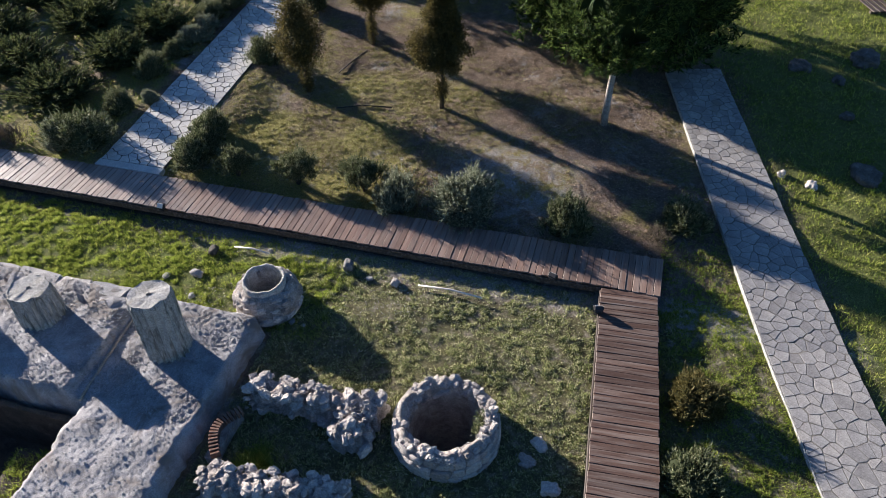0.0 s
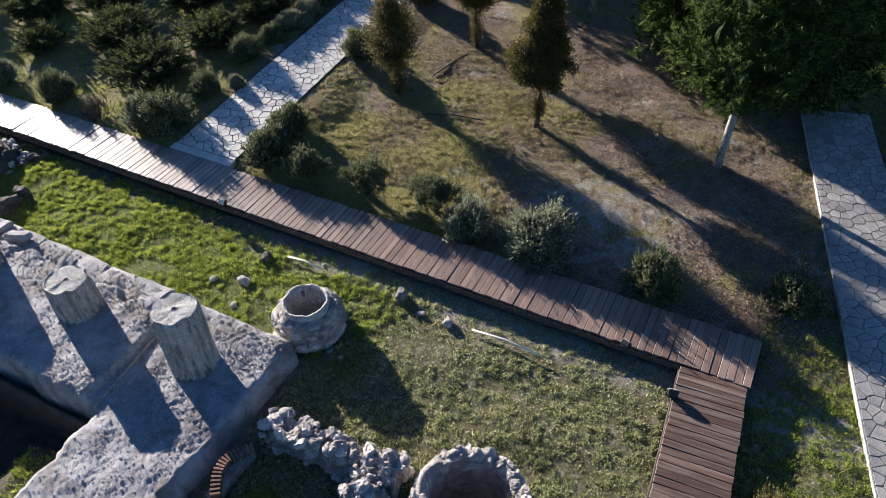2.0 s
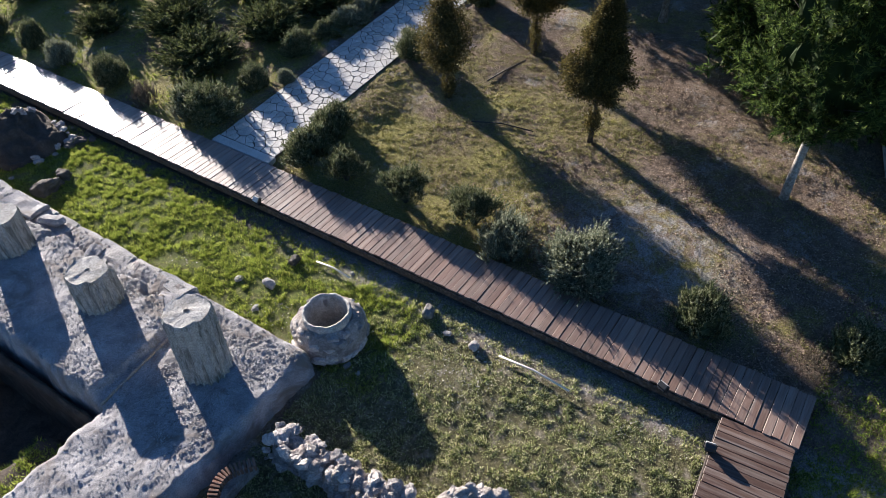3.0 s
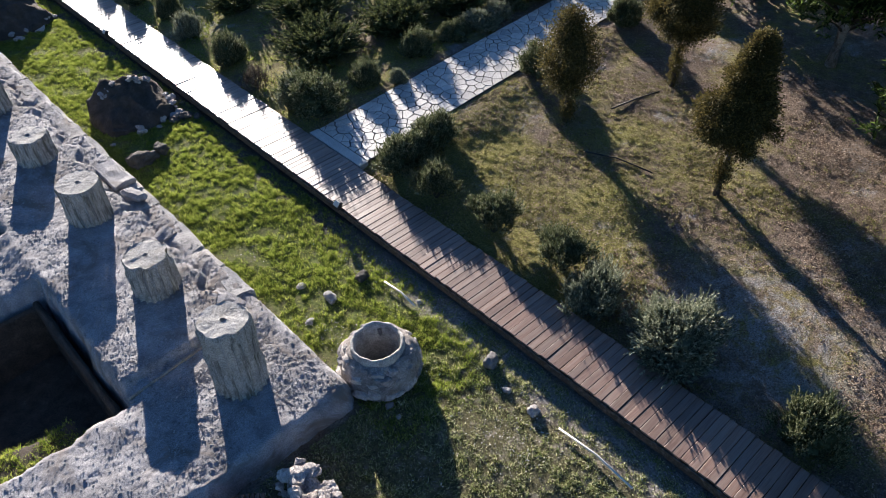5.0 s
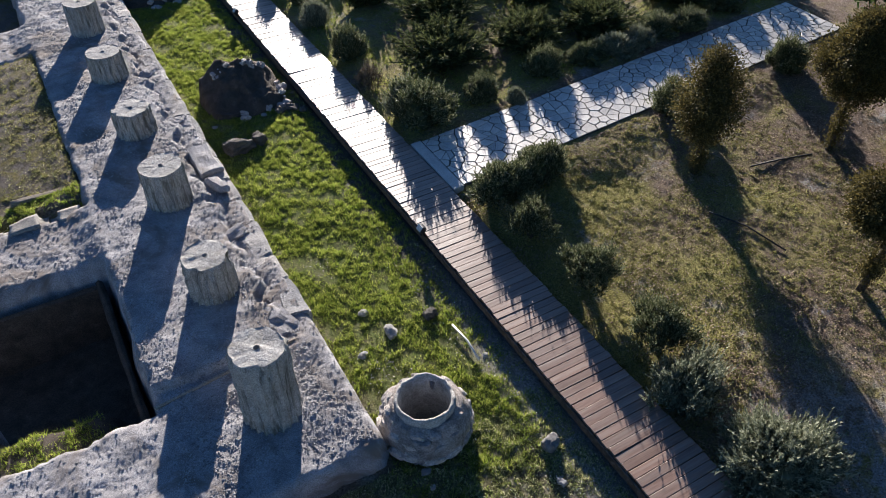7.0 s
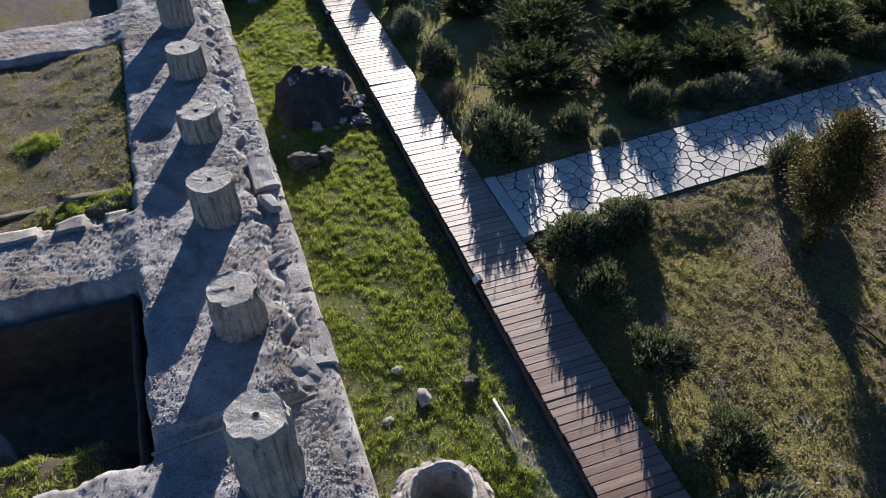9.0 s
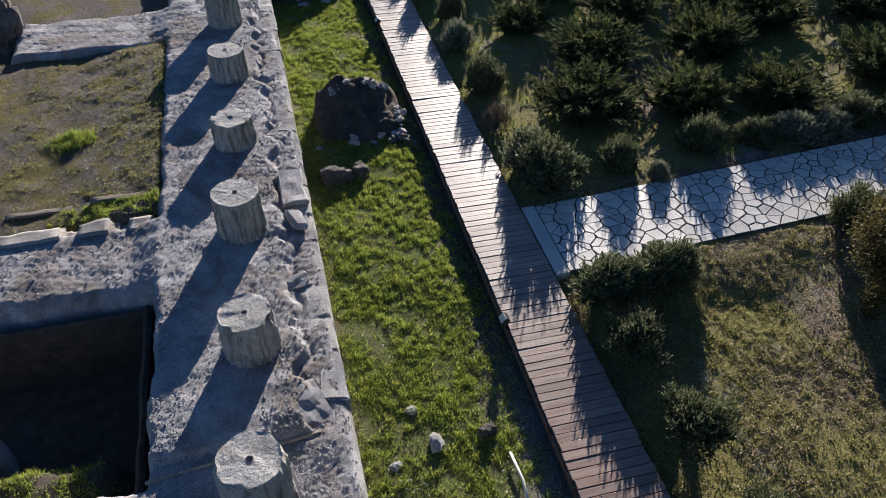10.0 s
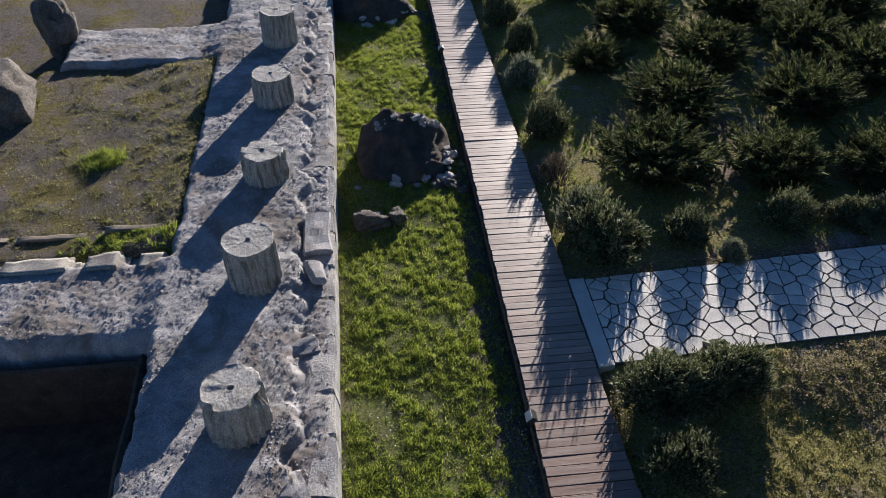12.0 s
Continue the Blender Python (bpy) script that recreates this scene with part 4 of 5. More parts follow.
def mound(x, y, rx, ry, high, seed, label):
    """A heap of earth with stones bedded in it."""
    r = random.Random(seed)

    def rise(u, v):
        return high * max(0.0, 1 - abs(u) ** 3.5) * max(0.0, (v + 1) / 1.55 if v < 0.55 else (1 - v) / 0.45)

    heap = thing("rubble_mound", pose(x, y, 0), label, "mound")
    bm = bmesh.new()
    rings = []
    for n in range(15):
        ring = []
        for k in range(48):
            t, d = 2 * math.pi * k / 48, n / 14
            p = Vector((math.cos(t) * rx * d, math.sin(t) * ry * d, 0))
            s = 1 + 0.22 * fuzz((math.cos(t), math.sin(t), 0), 1.6, seed * 5)
            z = rise(p.x / rx, p.y / ry) + 0.16 * fuzz((p.x, p.y, 0.4), 2.2, seed) + 0.1 * fuzz((p.x, p.y, 0.1), 6, seed) + 0.05 * fuzz((p.x, p.y, 0.7), 14, seed)
            ring.append(bm.verts.new((p.x * s, p.y * s, z if n < 14 else -0.15)))
        rings.append(ring)
    for lo, hi in zip(rings, rings[1:]):
        for k in range(48):
            bm.faces.new((lo[k], hi[k], hi[(k + 1) % 48], lo[(k + 1) % 48])).smooth = True
    bmesh.ops.remove_doubles(bm, verts=bm.verts[:], dist=0.0005)
    part("earth", bm, EARTH_SHADE, heap)
    for k in range(40):
        # most stones lie along the crest and at the foot
        t, d = (r.uniform(0.5, 2.64), r.uniform(0.5, 0.75)) if k % 2 else (r.uniform(-1.9, 0.2), r.uniform(0.8, 1.12))
        s = r.uniform(0.07, 0.24)
        m = pose(math.cos(t) * rx * d, math.sin(t) * ry * d, rise(math.cos(t) * d, math.sin(t) * d) - 0.02, r.uniform(-25, 25), r.uniform(-25, 25), r.uniform(0, 360)) @ Matrix.Diagonal((s * 1.3, s, s * 0.8, 1))
        piece("stone", ROCKS[r.randrange(8)], ROCK, heap, at=m)


# ---- round masonry vessels ----
def ring_wall(name, profile, segs, seed, rough, material, chips=0.0, capped=True):
    """A thick round wall from a closed profile of (radius, height) pairs."""
    bm = bmesh.new()
    rings = []
    for r, z in profile:
        ring = []
        for k in range(segs):
            t = 2 * math.pi * k / segs
            p = Vector((math.cos(t), math.sin(t), z))
            rr = r + rough * fuzz((p.x * r, p.y * r, z), 2.6, seed) + rough * 0.6 * fuzz((p.x * r, p.y * r, z), 8, seed)
            zz = z + (chips * fuzz((p.x, p.y, 0), 2.5, seed + 3) + chips * 0.7 * fuzz((p.x, p.y, 0), 7, seed + 3)) * max(0.0, min(1.0, (z - 0.3) * 2))
            ring.append(bm.verts.new((math.cos(t) * rr, math.sin(t) * rr, zz)))
        rings.append(ring)
    for lo, hi in zip(rings, rings[1:]):
        for k in range(segs):
            f = bm.faces.new((lo[k], lo[(k + 1) % segs], hi[(k + 1) % segs], hi[k]))
            f.smooth = True
    if capped:
        bm.faces.new(rings[-1])
    return bm


ROCKS = [rock_mesh("stone", 11.0 * n, 3, 0.75, 0.34) for n in range(8)]
for me in ROCKS:
    for v in me.vertices:
        v.co *= 1 + 0.1 * fuzz(v.co, 6.0, len(me.name)) + 0.06 * fuzz(v.co, 13.0, 2.0)


def stones_round(parent, n, radius, z0, z1, size, r, lean=0.0):
    for k in range(n):
        t = 2 * math.pi * k / n + r.uniform(-0.1, 0.1)
        s = size * r.uniform(0.6, 1.25)
        m = pose(math.cos(t) * radius, math.sin(t) * radius, r.uniform(z0, z1), r.uniform(-12, 12), r.uniform(-12, 12), math.degrees(t) + 90) @ Matrix.Diagonal((s * 1.4, s, s * 0.9, 1))
        piece("stone", ROCKS[r.randrange(8)], RUBBLE, parent, at=m)


def small_well():
    r = random.Random(5)
    well = thing("well_head", pose(2.05, -6.87, 0), "small round rubble well head with a thin mortar collar", "well head")
    profile = [(0.67, -0.1), (0.7, 0.1), (0.7, 0.3), (0.66, 0.46), (0.58, 0.58), (0.49, 0.66), (0.43, 0.64), (0.4, -0.6)]
    part("body", ring_wall("body", profile, 72, 3.0, 0.06, MORTAR, 0.03), MORTAR, well)
    collar = [(0.47, 0.42), (0.47, 0.62), (0.465, 0.76), (0.45, 0.79), (0.415, 0.79), (0.405, 0.76), (0.39, 0.45), (0.37, 0.1), (0.37, -0.6)]
    part("collar", ring_wall("collar", collar, 72, 5.0, 0.025, MORTAR, 0.045, False), COLLAR, well, "thin pale mortar collar")
    stones_round(well, 15, 0.62, 0.36, 0.48, 0.2, r)
    stones_round(well, 18, 0.66, 0.06, 0.2, 0.22, r)
    stones_round(well, 14, 0.55, 0.54, 0.62, 0.15, r)


def big_well():
    r = random.Random(6)
    well = thing("well_head", pose(-0.15, -11.5, 0), "large round rubble-built well head with a jagged rim", "well head")
    profile = [(1.0, -0.15), (0.98, 0.05), (0.97, 0.18), (0.94, 0.3), (0.91, 0.42), (0.88, 0.5), (0.85, 0.55), (0.81, 0.57), (0.77, 0.56), (0.73, 0.52), (0.71, 0.35), (0.7, 0.1), (0.7, -2.6)]
    part("body", ring_wall("body", profile, 150, 8.0, 0.06, MORTAR, 0.16), MORTAR, well)
    shapes = []
    for n in range(6):
        bm = box_bm(1.0, 1.0, 1.0, 0.14, 2, 0.16, n * 7.3, 1.7)
        me = bpy.data.meshes.new("stone")
        bm.to_mesh(me)
        bm.free()
        for p in me.polygons:
            p.use_smooth = True
        shapes.append(me)
    # three courses of flattish stones round the outside, drawn in towards the rim
    for level, (radius, z, tall) in enumerate(((0.99, -0.08, 0.2), (0.975, 0.11, 0.19), (0.935, 0.29, 0.17))):
        t = r.uniform(0, 1)
        start_at = t
        while t < start_at + 6.2:
            long = r.uniform(0.2, 0.38)
            a = t + long / 2 / radius
            m = pose(math.cos(a) * (radius - 0.05), math.sin(a) * (radius - 0.05), z + r.uniform(-0.015, 0.015), r.uniform(-3, 3), r.uniform(-4, 4), math.degrees(a) + 90) @ Matrix.Diagonal((long - 0.012, 0.13 + r.uniform(0, 0.03), tall, 1))
            piece("stone", shapes[r.randrange(6)], RUBBLE, well, at=m)
            t += long / radius
    for k in range(40):
        a = 2 * math.pi * k / 40 + r.uniform(-0.06, 0.06)
        rise = 0.5 + 0.1 * fuzz((math.cos(a), math.sin(a), 0), 1.8, 5.0)
        for radius in (0.87, 0.76):
            size = r.uniform(0.09, 0.19)
            m = pose(math.cos(a) * radius, math.sin(a) * radius, rise + r.uniform(-0.03, 0.03), r.uniform(-25, 25), r.uniform(-25, 25), r.uniform(0, 360)) @ Matrix.Diagonal((size * 1.25, size, size * 0.85, 1))
            piece("stone", ROCKS[r.randrange(8)], RUBBLE, well, at=m)
    stones_round(well, 30, 0.72, 0.1, 0.45, 0.15, r)
    weed = np.random.default_rng(66)
    base = weed.normal(0, 1, (420, 3)) * [0.13, 0.05, 0.11] + [0.12, -0.62, 0.36]
    tagged(piece("weed", raw_mesh("weed", *blades(base, weed.normal(0, 0.7, (420, 3)) + [0, 0.4, 0.6], 0.09, 0.02)), ROSEMARY, well, "thin green weed growing out of the inner wall"), kind="stuff")


def rubble_run(parent, x0, y0, x1, y1, wide, high, r, dense=46):
    """A ragged rubble wall between two points: mortar core and stones over its top and sides."""
    long, turn = math.hypot(x1 - x0, y1 - y0), math.degrees(math.atan2(y1 - y0, x1 - x0))
    base = pose((x0 + x1) / 2, (y0 + y1) / 2, -0.1, 0, 0, turn)
    x, y = np.meshgrid(np.arange(-long / 2 - 0.2, long / 2 + 0.2, 0.035), np.arange(-wide / 2 - 0.2, wide / 2 + 0.2, 0.035))
    inset = np.minimum(long / 2 - abs(x), wide / 2 - abs(y)) + 0.06 * wave(x + x0, y + y0, 0.5, 91) + 0.03 * wave(x + x0, y + y0, 0.18, 92)
    top = high + 0.08 * wave(x + x0, y + y0, 0.6, 93) + 0.035 * wave(x + x0, y + y0, 0.16, 94)
    z = np.where(inset > 0.09, top, top - (0.09 - inset) * 5.0) + 0.012 * np.random.default_rng(int(long * 99)).normal(0, 1, x.shape)
    n, w = x.shape
    q = (np.arange(n - 1)[:, None] * w + np.arange(w - 1)).ravel()[:, None]
    v = np.stack([x, y, np.clip(z, -0.1, 2)], -1).reshape(-1, 3)
    piece("core", raw_mesh("core", v, np.concatenate([q + [0, 1, w + 1], q + [0, w + 1, w]])), MORTAR, parent, at=base)
    for k in range(int(dense * long)):
        u, s = r.uniform(-0.5, 0.5) * long, 0.07 + 0.2 * r.random() ** 1.6
        if r.random() < 0.7:
            v, z = r.uniform(-0.46, 0.46) * wide, high + r.uniform(-0.07, 0.03)
        else:
            v, z = r.choice((-0.5, 0.5)) * wide, r.uniform(0.1, high)
        m = base @ pose(u, v, z, r.uniform(-35, 35), r.uniform(-35, 35), r.uniform(0, 360)) @ Matrix.Diagonal((s * 1.3, s, s * 0.75, 1))
        piece("stone", ROCKS[r.randrange(8)], RUBBLE, parent, at=m)


def ruin():
    r = random.Random(9)
    house = thing("ruined_wall", pose(0, 0, 0), "ragged rubble and mortar wall remains, L-shaped", "ruin")
    rubble_run(house, -0.35, -7.65, -0.2, -10.3, 0.5, 0.6, r)
    rubble_run(house, -0.2, -9.85, -1.0, -9.9, 0.62, 0.55, r)
    low = thing("ruined_wall", pose(0, 0, 0), "low ragged rubble wall with pale stones on top", "ruin")
    rubble_run(low, -2.3, -7.7, -2.0, -10.3, 0.55, 0.5, r)
    arch = thing("brick_arch", pose(-1.25, -7.75, 0.0), "curved band of thin red bricks between rubble walls", "arch")
    brick = bpy.data.meshes.new("brick")
    bm = box_bm(0.17, 0.042, 0.14, 0.006)
    bm.to_mesh(brick)
    bm.free()
    for k in range(17):
        a = k / 16
        x, y = 0.35 - 0.95 * a, -0.02 + 0.22 * math.sin(math.pi * a)
        slope = math.degrees(math.atan2(0.22 * math.pi * math.cos(math.pi * a), -0.95))
        piece("brick", brick, BRICK, arch, at=pose(x, y, 0.28 + 0.06 * math.sin(math.pi * a), 0, 0, slope + 90))
    part("bedding", box_bm(1.05, 0.2, 0.3, 0.02, 2, 0.03, 5.0), MORTAR, arch, at=pose(-0.12, 0.12, -0.06))


# ---- shrubs ----
def stems(n, radius, high, r, thick=0.012):
    bm = bmesh.new()
    for k in range(n):
        t, d = r.uniform(0, 6.28), r.uniform(0.15, 0.75) * radius
        end = Vector((math.cos(t) * d, math.sin(t) * d, high * r.uniform(0.5, 0.8)))
        tube(bm, [(end.x * 0.08, end.y * 0.08, -0.05), tuple(end * 0.5 + Vector((0, 0, high * 0.05))), tuple(end)], [thick * 1.6, thick, thick * 0.4], 5)
    return bm


def rosemary(material, sprigs, seed, upright=0.8, spread=0.28, clear=0.0):
    """A dense rounded shrub of upright shoots, one metre wide and high: foliage corners and triangles."""
    r = np.random.default_rng(seed)
    t, u = r.uniform(0, 2 * np.pi, sprigs), r.uniform(-0.12, 1, sprigs)
    shell = np.where(r.uniform(size=sprigs) < 0.72, r.uniform(0.85, 1.0, sprigs), r.uniform(0.35, 0.85, sprigs))
    flat = np.sqrt(np.clip(1 - u**2, 0, 1))
    lump = 1 + 0.17 * np.sin(3 * t + seed) + 0.12 * np.sin(5 * t + 4 * u + 2 * seed) + 0.1 * np.sin(9 * t - 7 * u)
    bunch = unit(r.normal(0, 1, (34, 3)) * [1, 1, 0.8] + [0, 0, 0.3])
    here = np.argmax(np.stack([np.cos(t) * flat, np.sin(t) * flat, u], -1) @ bunch.T, 1)
    push = r.uniform(0.72, 1.2, 34)[here]
    lump = lump * push
    rad = 0.44 * shell * lump
    p = np.stack([np.cos(t) * flat * rad, np.sin(t) * flat * rad, clear + (1 - clear) * (0.06 + 0.6 * np.clip(u, 0, 1) * shell * (0.6 + 0.4 * lump))], -1)
    out = np.stack([np.cos(t) * flat, np.sin(t) * flat, np.clip(u, 0, 1)], -1)
    way = unit(out * 0.6 + np.array([0, 0, upright]) + r.normal(0, spread, (sprigs, 3)))
    long = r.uniform(0.13, 0.25, sprigs) * np.where(r.uniform(size=sprigs) < 0.12, 1.45, 1.0) * push
    per = 10
    k = np.tile((np.arange(per) + 0.7) / per, sprigs)
    base = np.repeat(p, per, 0) + np.repeat(way * long[:, None], per, 0) * k[:, None]
    leaf = unit(np.repeat(way, per, 0) * 1.25 + r.normal(0, 0.45, (len(base), 3)))
    return spikes(base, leaf, r.uniform(0.05, 0.075, len(base)) * (1.25 - 0.5 * k), 0.023, 1.0)


def inner_growth(wide, high, seed, cut=0.0):
    """The close-grown heart of a shrub: a hidden lumpy mass added to block light."""
    bm = bmesh.new()
    bmesh.ops.create_icosphere(bm, subdivisions=4, radius=1.0)
    for v in bm.verts:
        d = v.co.normalized()
        k = 1 + 0.22 * fuzz(d, 2.2, seed) + 0.2 * fuzz(d, 5.5, seed) + 0.14 * fuzz(d, 12.0, seed)
        t = math.atan2(d.y, d.x)
        k *= 1 + 0.17 * math.sin(3 * t + seed) + 0.1 * math.sin(5 * t + 4 * d.z + 2 * seed)
        v.co = Vector((d.x * wide * k, d.y * wide * k, high * (0.45 + 0.52 * d.z * k)))
    return bm


def shrub_kind(material, sprigs, seed, label, category="shrub", upright=1.0, spread=0.25, clear=0.0):
    ob = thing("shrub", pose(0, 0, -50), label, category, "garden shrubs")
    part("stemwork", stems(14, 0.45, 0.75, random.Random(seed)), LIMB, ob)
    if sprigs > 600 and not clear:
        part("inner_growth", inner_growth(0.37, 0.64, seed), material, ob)
    piece("foliage", raw_mesh("foliage", *rosemary(material, sprigs, seed, upright, spread, clear)), material, ob)
    return ob


def juniper_kind(seed):
    """A spreading juniper, one metre wide: long plumes that arch up and outwards, feathered with sprays."""
    r = np.random.default_rng(seed)
    ob = thing("juniper", pose(0, 0, -50), "dark green spreading juniper with arching feathery branches", "shrub", "junipers")
    bm = bmesh.new()
    bases, ways, longs = [], [], []
    for k in range(140):
        t, rise, long = 2.4 * k + r.normal(0, 0.3), r.uniform(0.15, 1.4), 0.38 + 0.36 * r.uniform() ** 1.3
        side = np.array([np.cos(t), np.sin(t), 0])
        low, lift = np.cos(rise), np.sin(rise)

        def at(u):
            # out first, then bending up towards the tip
            return side * (low * long * (u - 0.12 * u**2)) + np.array([0, 0, 1]) * (0.05 + long * (lift * u + 0.16 * low * u**2))

        if k % 3 == 0:
            tube(bm, [tuple(at(u)) for u in (0.0, 0.5, 0.95)], [0.012, 0.008, 0.003], 4)
        for u in r.uniform(0.3, 1.0, 17) ** 0.75:
            root = at(u)
            ahead = unit(at(u + 0.05) - root)
            aim = unit(ahead + r.normal(0, 0.4, 3) * (1.15 - 0.6 * u)) * r.uniform(0.07, 0.16) * (1.35 - 0.65 * u)
            step = (np.arange(6)[:, None] + 0.4) / 6
            bases.append(root + aim * step)
            ways.append(unit(aim) + r.normal(0, 0.28, (6, 3)))
            longs.append(r.uniform(0.05, 0.085, 6))
    bases, ways, longs = np.concatenate(bases), np.concatenate(ways), np.concatenate(longs)
    part("branchwork", bm, LIMB, ob)
    part("inner_growth", inner_growth(0.27, 0.42, seed), JUNIPER, ob)
    v, f = spikes(bases, ways, longs, 0.015, 1.0)
    piece("foliage", raw_mesh("foliage", v, f), JUNIPER, ob)
    return ob


def put(kind, x, y, wide, deep, high, turn, label=""):
    z = float(ground_z(np.array(x), np.array(y)))
    ob = copy_thing(kind, pose(x, y, z, 0, 0, turn) @ Matrix.Diagonal((wide, deep, high, 1)))
    return tagged(ob, label)


def drop_kind(kind):
    for ob in (*kind.children_recursive, kind):
        bpy.data.objects.remove(ob)


def garden():
    r = random.Random(77)
    green = [shrub_kind(ROSEMARY, 1500, s, "rounded dark green rosemary shrub on bare soil") for s in (1, 2, 3)]
    raised = [shrub_kind(ROSEMARY, 1500, s, "dark green clipped shrub on a bare short stem", clear=0.34) for s in (8, 9)]
    silver = [shrub_kind(SILVER, 1500, s, "grey-green silvery rosemary shrub beside the boardwalk") for s in (4, 5)]
    broad = [shrub_kind(SILVER, 2800, 15, "broad dome-shaped silvery rosemary shrub beside the boardwalk", upright=0.7)]
    gold = [shrub_kind(GOLDEN, 1400, s, "yellowish-green heather-like shrub in the grass") for s in (6,)]
    twiggy = [shrub_kind(TWIG, 420, s, "sparse grey-brown twiggy shrub half bare", upright=1.6, spread=0.2) for s in (7,)]
    junipers = [juniper_kind(s) for s in (11, 12, 13)]
    rows = [
        (green, 6.1, 0.75, 1.75, 1.1, 0.98, -60), (silver, 6.0, 1.35, 0.8, 0.8, 0.9, 0), (green, 6.15, -2.75, 1.3, 1.15, 1.05, 0), (green, 7.1, -2.7, 1.25, 1.05, 1.0, 0), (raised, 5.98, -4.1, 0.95, 0.95, 0.9, 0),
        (green, 7.78, 0.6, 0.78, 0.75, 0.85, 0), (silver, 8.4, -0.02, 0.42, 0.42, 0.5, 0), (green, 9.72, 0.7, 0.85, 0.8, 0.9, 0), (green, 6.0, 4.65, 0.9, 0.85, 0.85, 0),
        (twiggy, 5.8, 2.95, 0.7, 0.8, 0.65, 0), (silver, 5.95, 6.95, 0.8, 0.8, 0.75, 0), (green, 6.2, 8.7, 0.75, 0.75, 0.85, 0), (green, 5.95, 10.4, 0.9, 0.85, 0.95, 0),
        (raised, 6.08, -5.8, 1.0, 0.95, 1.05, 0), (raised, 6.2, -7.55, 1.0, 0.95, 1.05, 0), (silver, 5.92, -8.55, 1.25, 1.0, 0.85, 0), (broad, 5.98, -10.3, 1.5, 1.4, 0.86, 0),
        (green, 5.95, -12.75, 1.0, 0.95, 0.85, 0), (green, 6.7, -15.4, 1.05, 1.0, 0.85, 0), (gold, 1.68, -15.85, 1.05, 1.0, 0.8, 0), (green, -0.05, -15.9, 1.1, 1.0, 0.8, 0),
        (green, 11.2, -2.5, 1.1, 0.95, 0.95, 0), (green, 11.0, 0.5, 0.95, 0.85, 0.66, 0), (silver, 11.9, 0.45, 1.1, 0.9, 0.62, 0), (silver, 12.6, 0.4, 0.8, 0.8, 0.6, 0), (green, 13.35, 0.6, 1.0, 0.9, 0.72, 0),
        (green, 14.25, 0.3, 0.9, 0.9, 0.66, 0), (green, 14.75, -2.6, 1.0, 0.9, 0.95, 0), (green, 16.0, 0.6, 1.0, 1.0, 0.9, 0), (green, 17.5, -2.8, 1.0, 1.0, 0.9, 0),
        (twiggy, 6.1, -14.9, 0.8, 0.7, 0.4, 0), (green, 5.95, 12.4, 0.9, 0.9, 0.9, 0), (green, 6.05, 14.3, 0.9, 0.9, 0.9, 0),
    ]
    for kinds, x, y, wide, deep, high, turn in rows:
        tall = high * (1.0 if not 5 < x < 6.4 or y < -13 else 1.2 if y > 0 else 0.93 if y > -8 else 1.35)
        put(kinds[r.randrange(len(kinds))], x, y, wide, deep, tall, turn + r.choice((0, 180)) + r.uniform(-15, 15))
    for x, y, size, high in ((8.0, 2.95, 2.3, 1.5), (9.15, 5.15, 2.2, 1.6), (10.25, 2.3, 2.0, 1.4), (12.0, 4.6, 2.2, 1.6), (7.9, 7.4, 1.5, 1.2), (9.4, 9.2, 2.2, 1.6), (12.2, 9.3, 2.3, 1.7), (12.35, 1.95, 2.1, 1.4), (14.1, 5.6, 2.3, 1.6), (15.4, 2.2, 2.3, 1.5), (15.0, 8.8, 2.2, 1.6), (17.2, 5.2, 2.3, 1.6), (13.4, 7.3, 2.0, 1.5), (16.4, 11.0, 2.3, 1.7), (13.8, 11.4, 2.3, 1.7), (18.2, 8.4, 2.4, 1.7), (10.7, 7.2, 1.9, 1.5), (8.5, 12.0, 2.2, 1.6), (11.4, 12.8, 2.3, 1.6), (17.9, 1.9, 2.2, 1.5)):
        put(junipers[r.randrange(3)], x, y, size * 1.12, size * r.uniform(1.0, 1.22), high * 0.84, r.uniform(0, 360))
    for kinds in (green, raised, silver, broad, gold, twiggy, junipers):
        for kind in kinds:
            drop_kind(kind)


# ---- trees ----
def crown_width(h, widest, taper):
    """Share of the crown's radius at the share h of its height. taper: 0 a round crown, 1 pointed."""
    h = np.asarray(h, float)
    below = np.clip(h / widest, 0, 1) ** 0.55
    k = np.clip((h - widest) / (1 - widest), 0, 1)
    above = (1 - taper) * np.sqrt(np.clip(1 - k**2, 0, 1)) + taper * (1 - k) ** 0.95
    return np.where(h < widest, below, above)


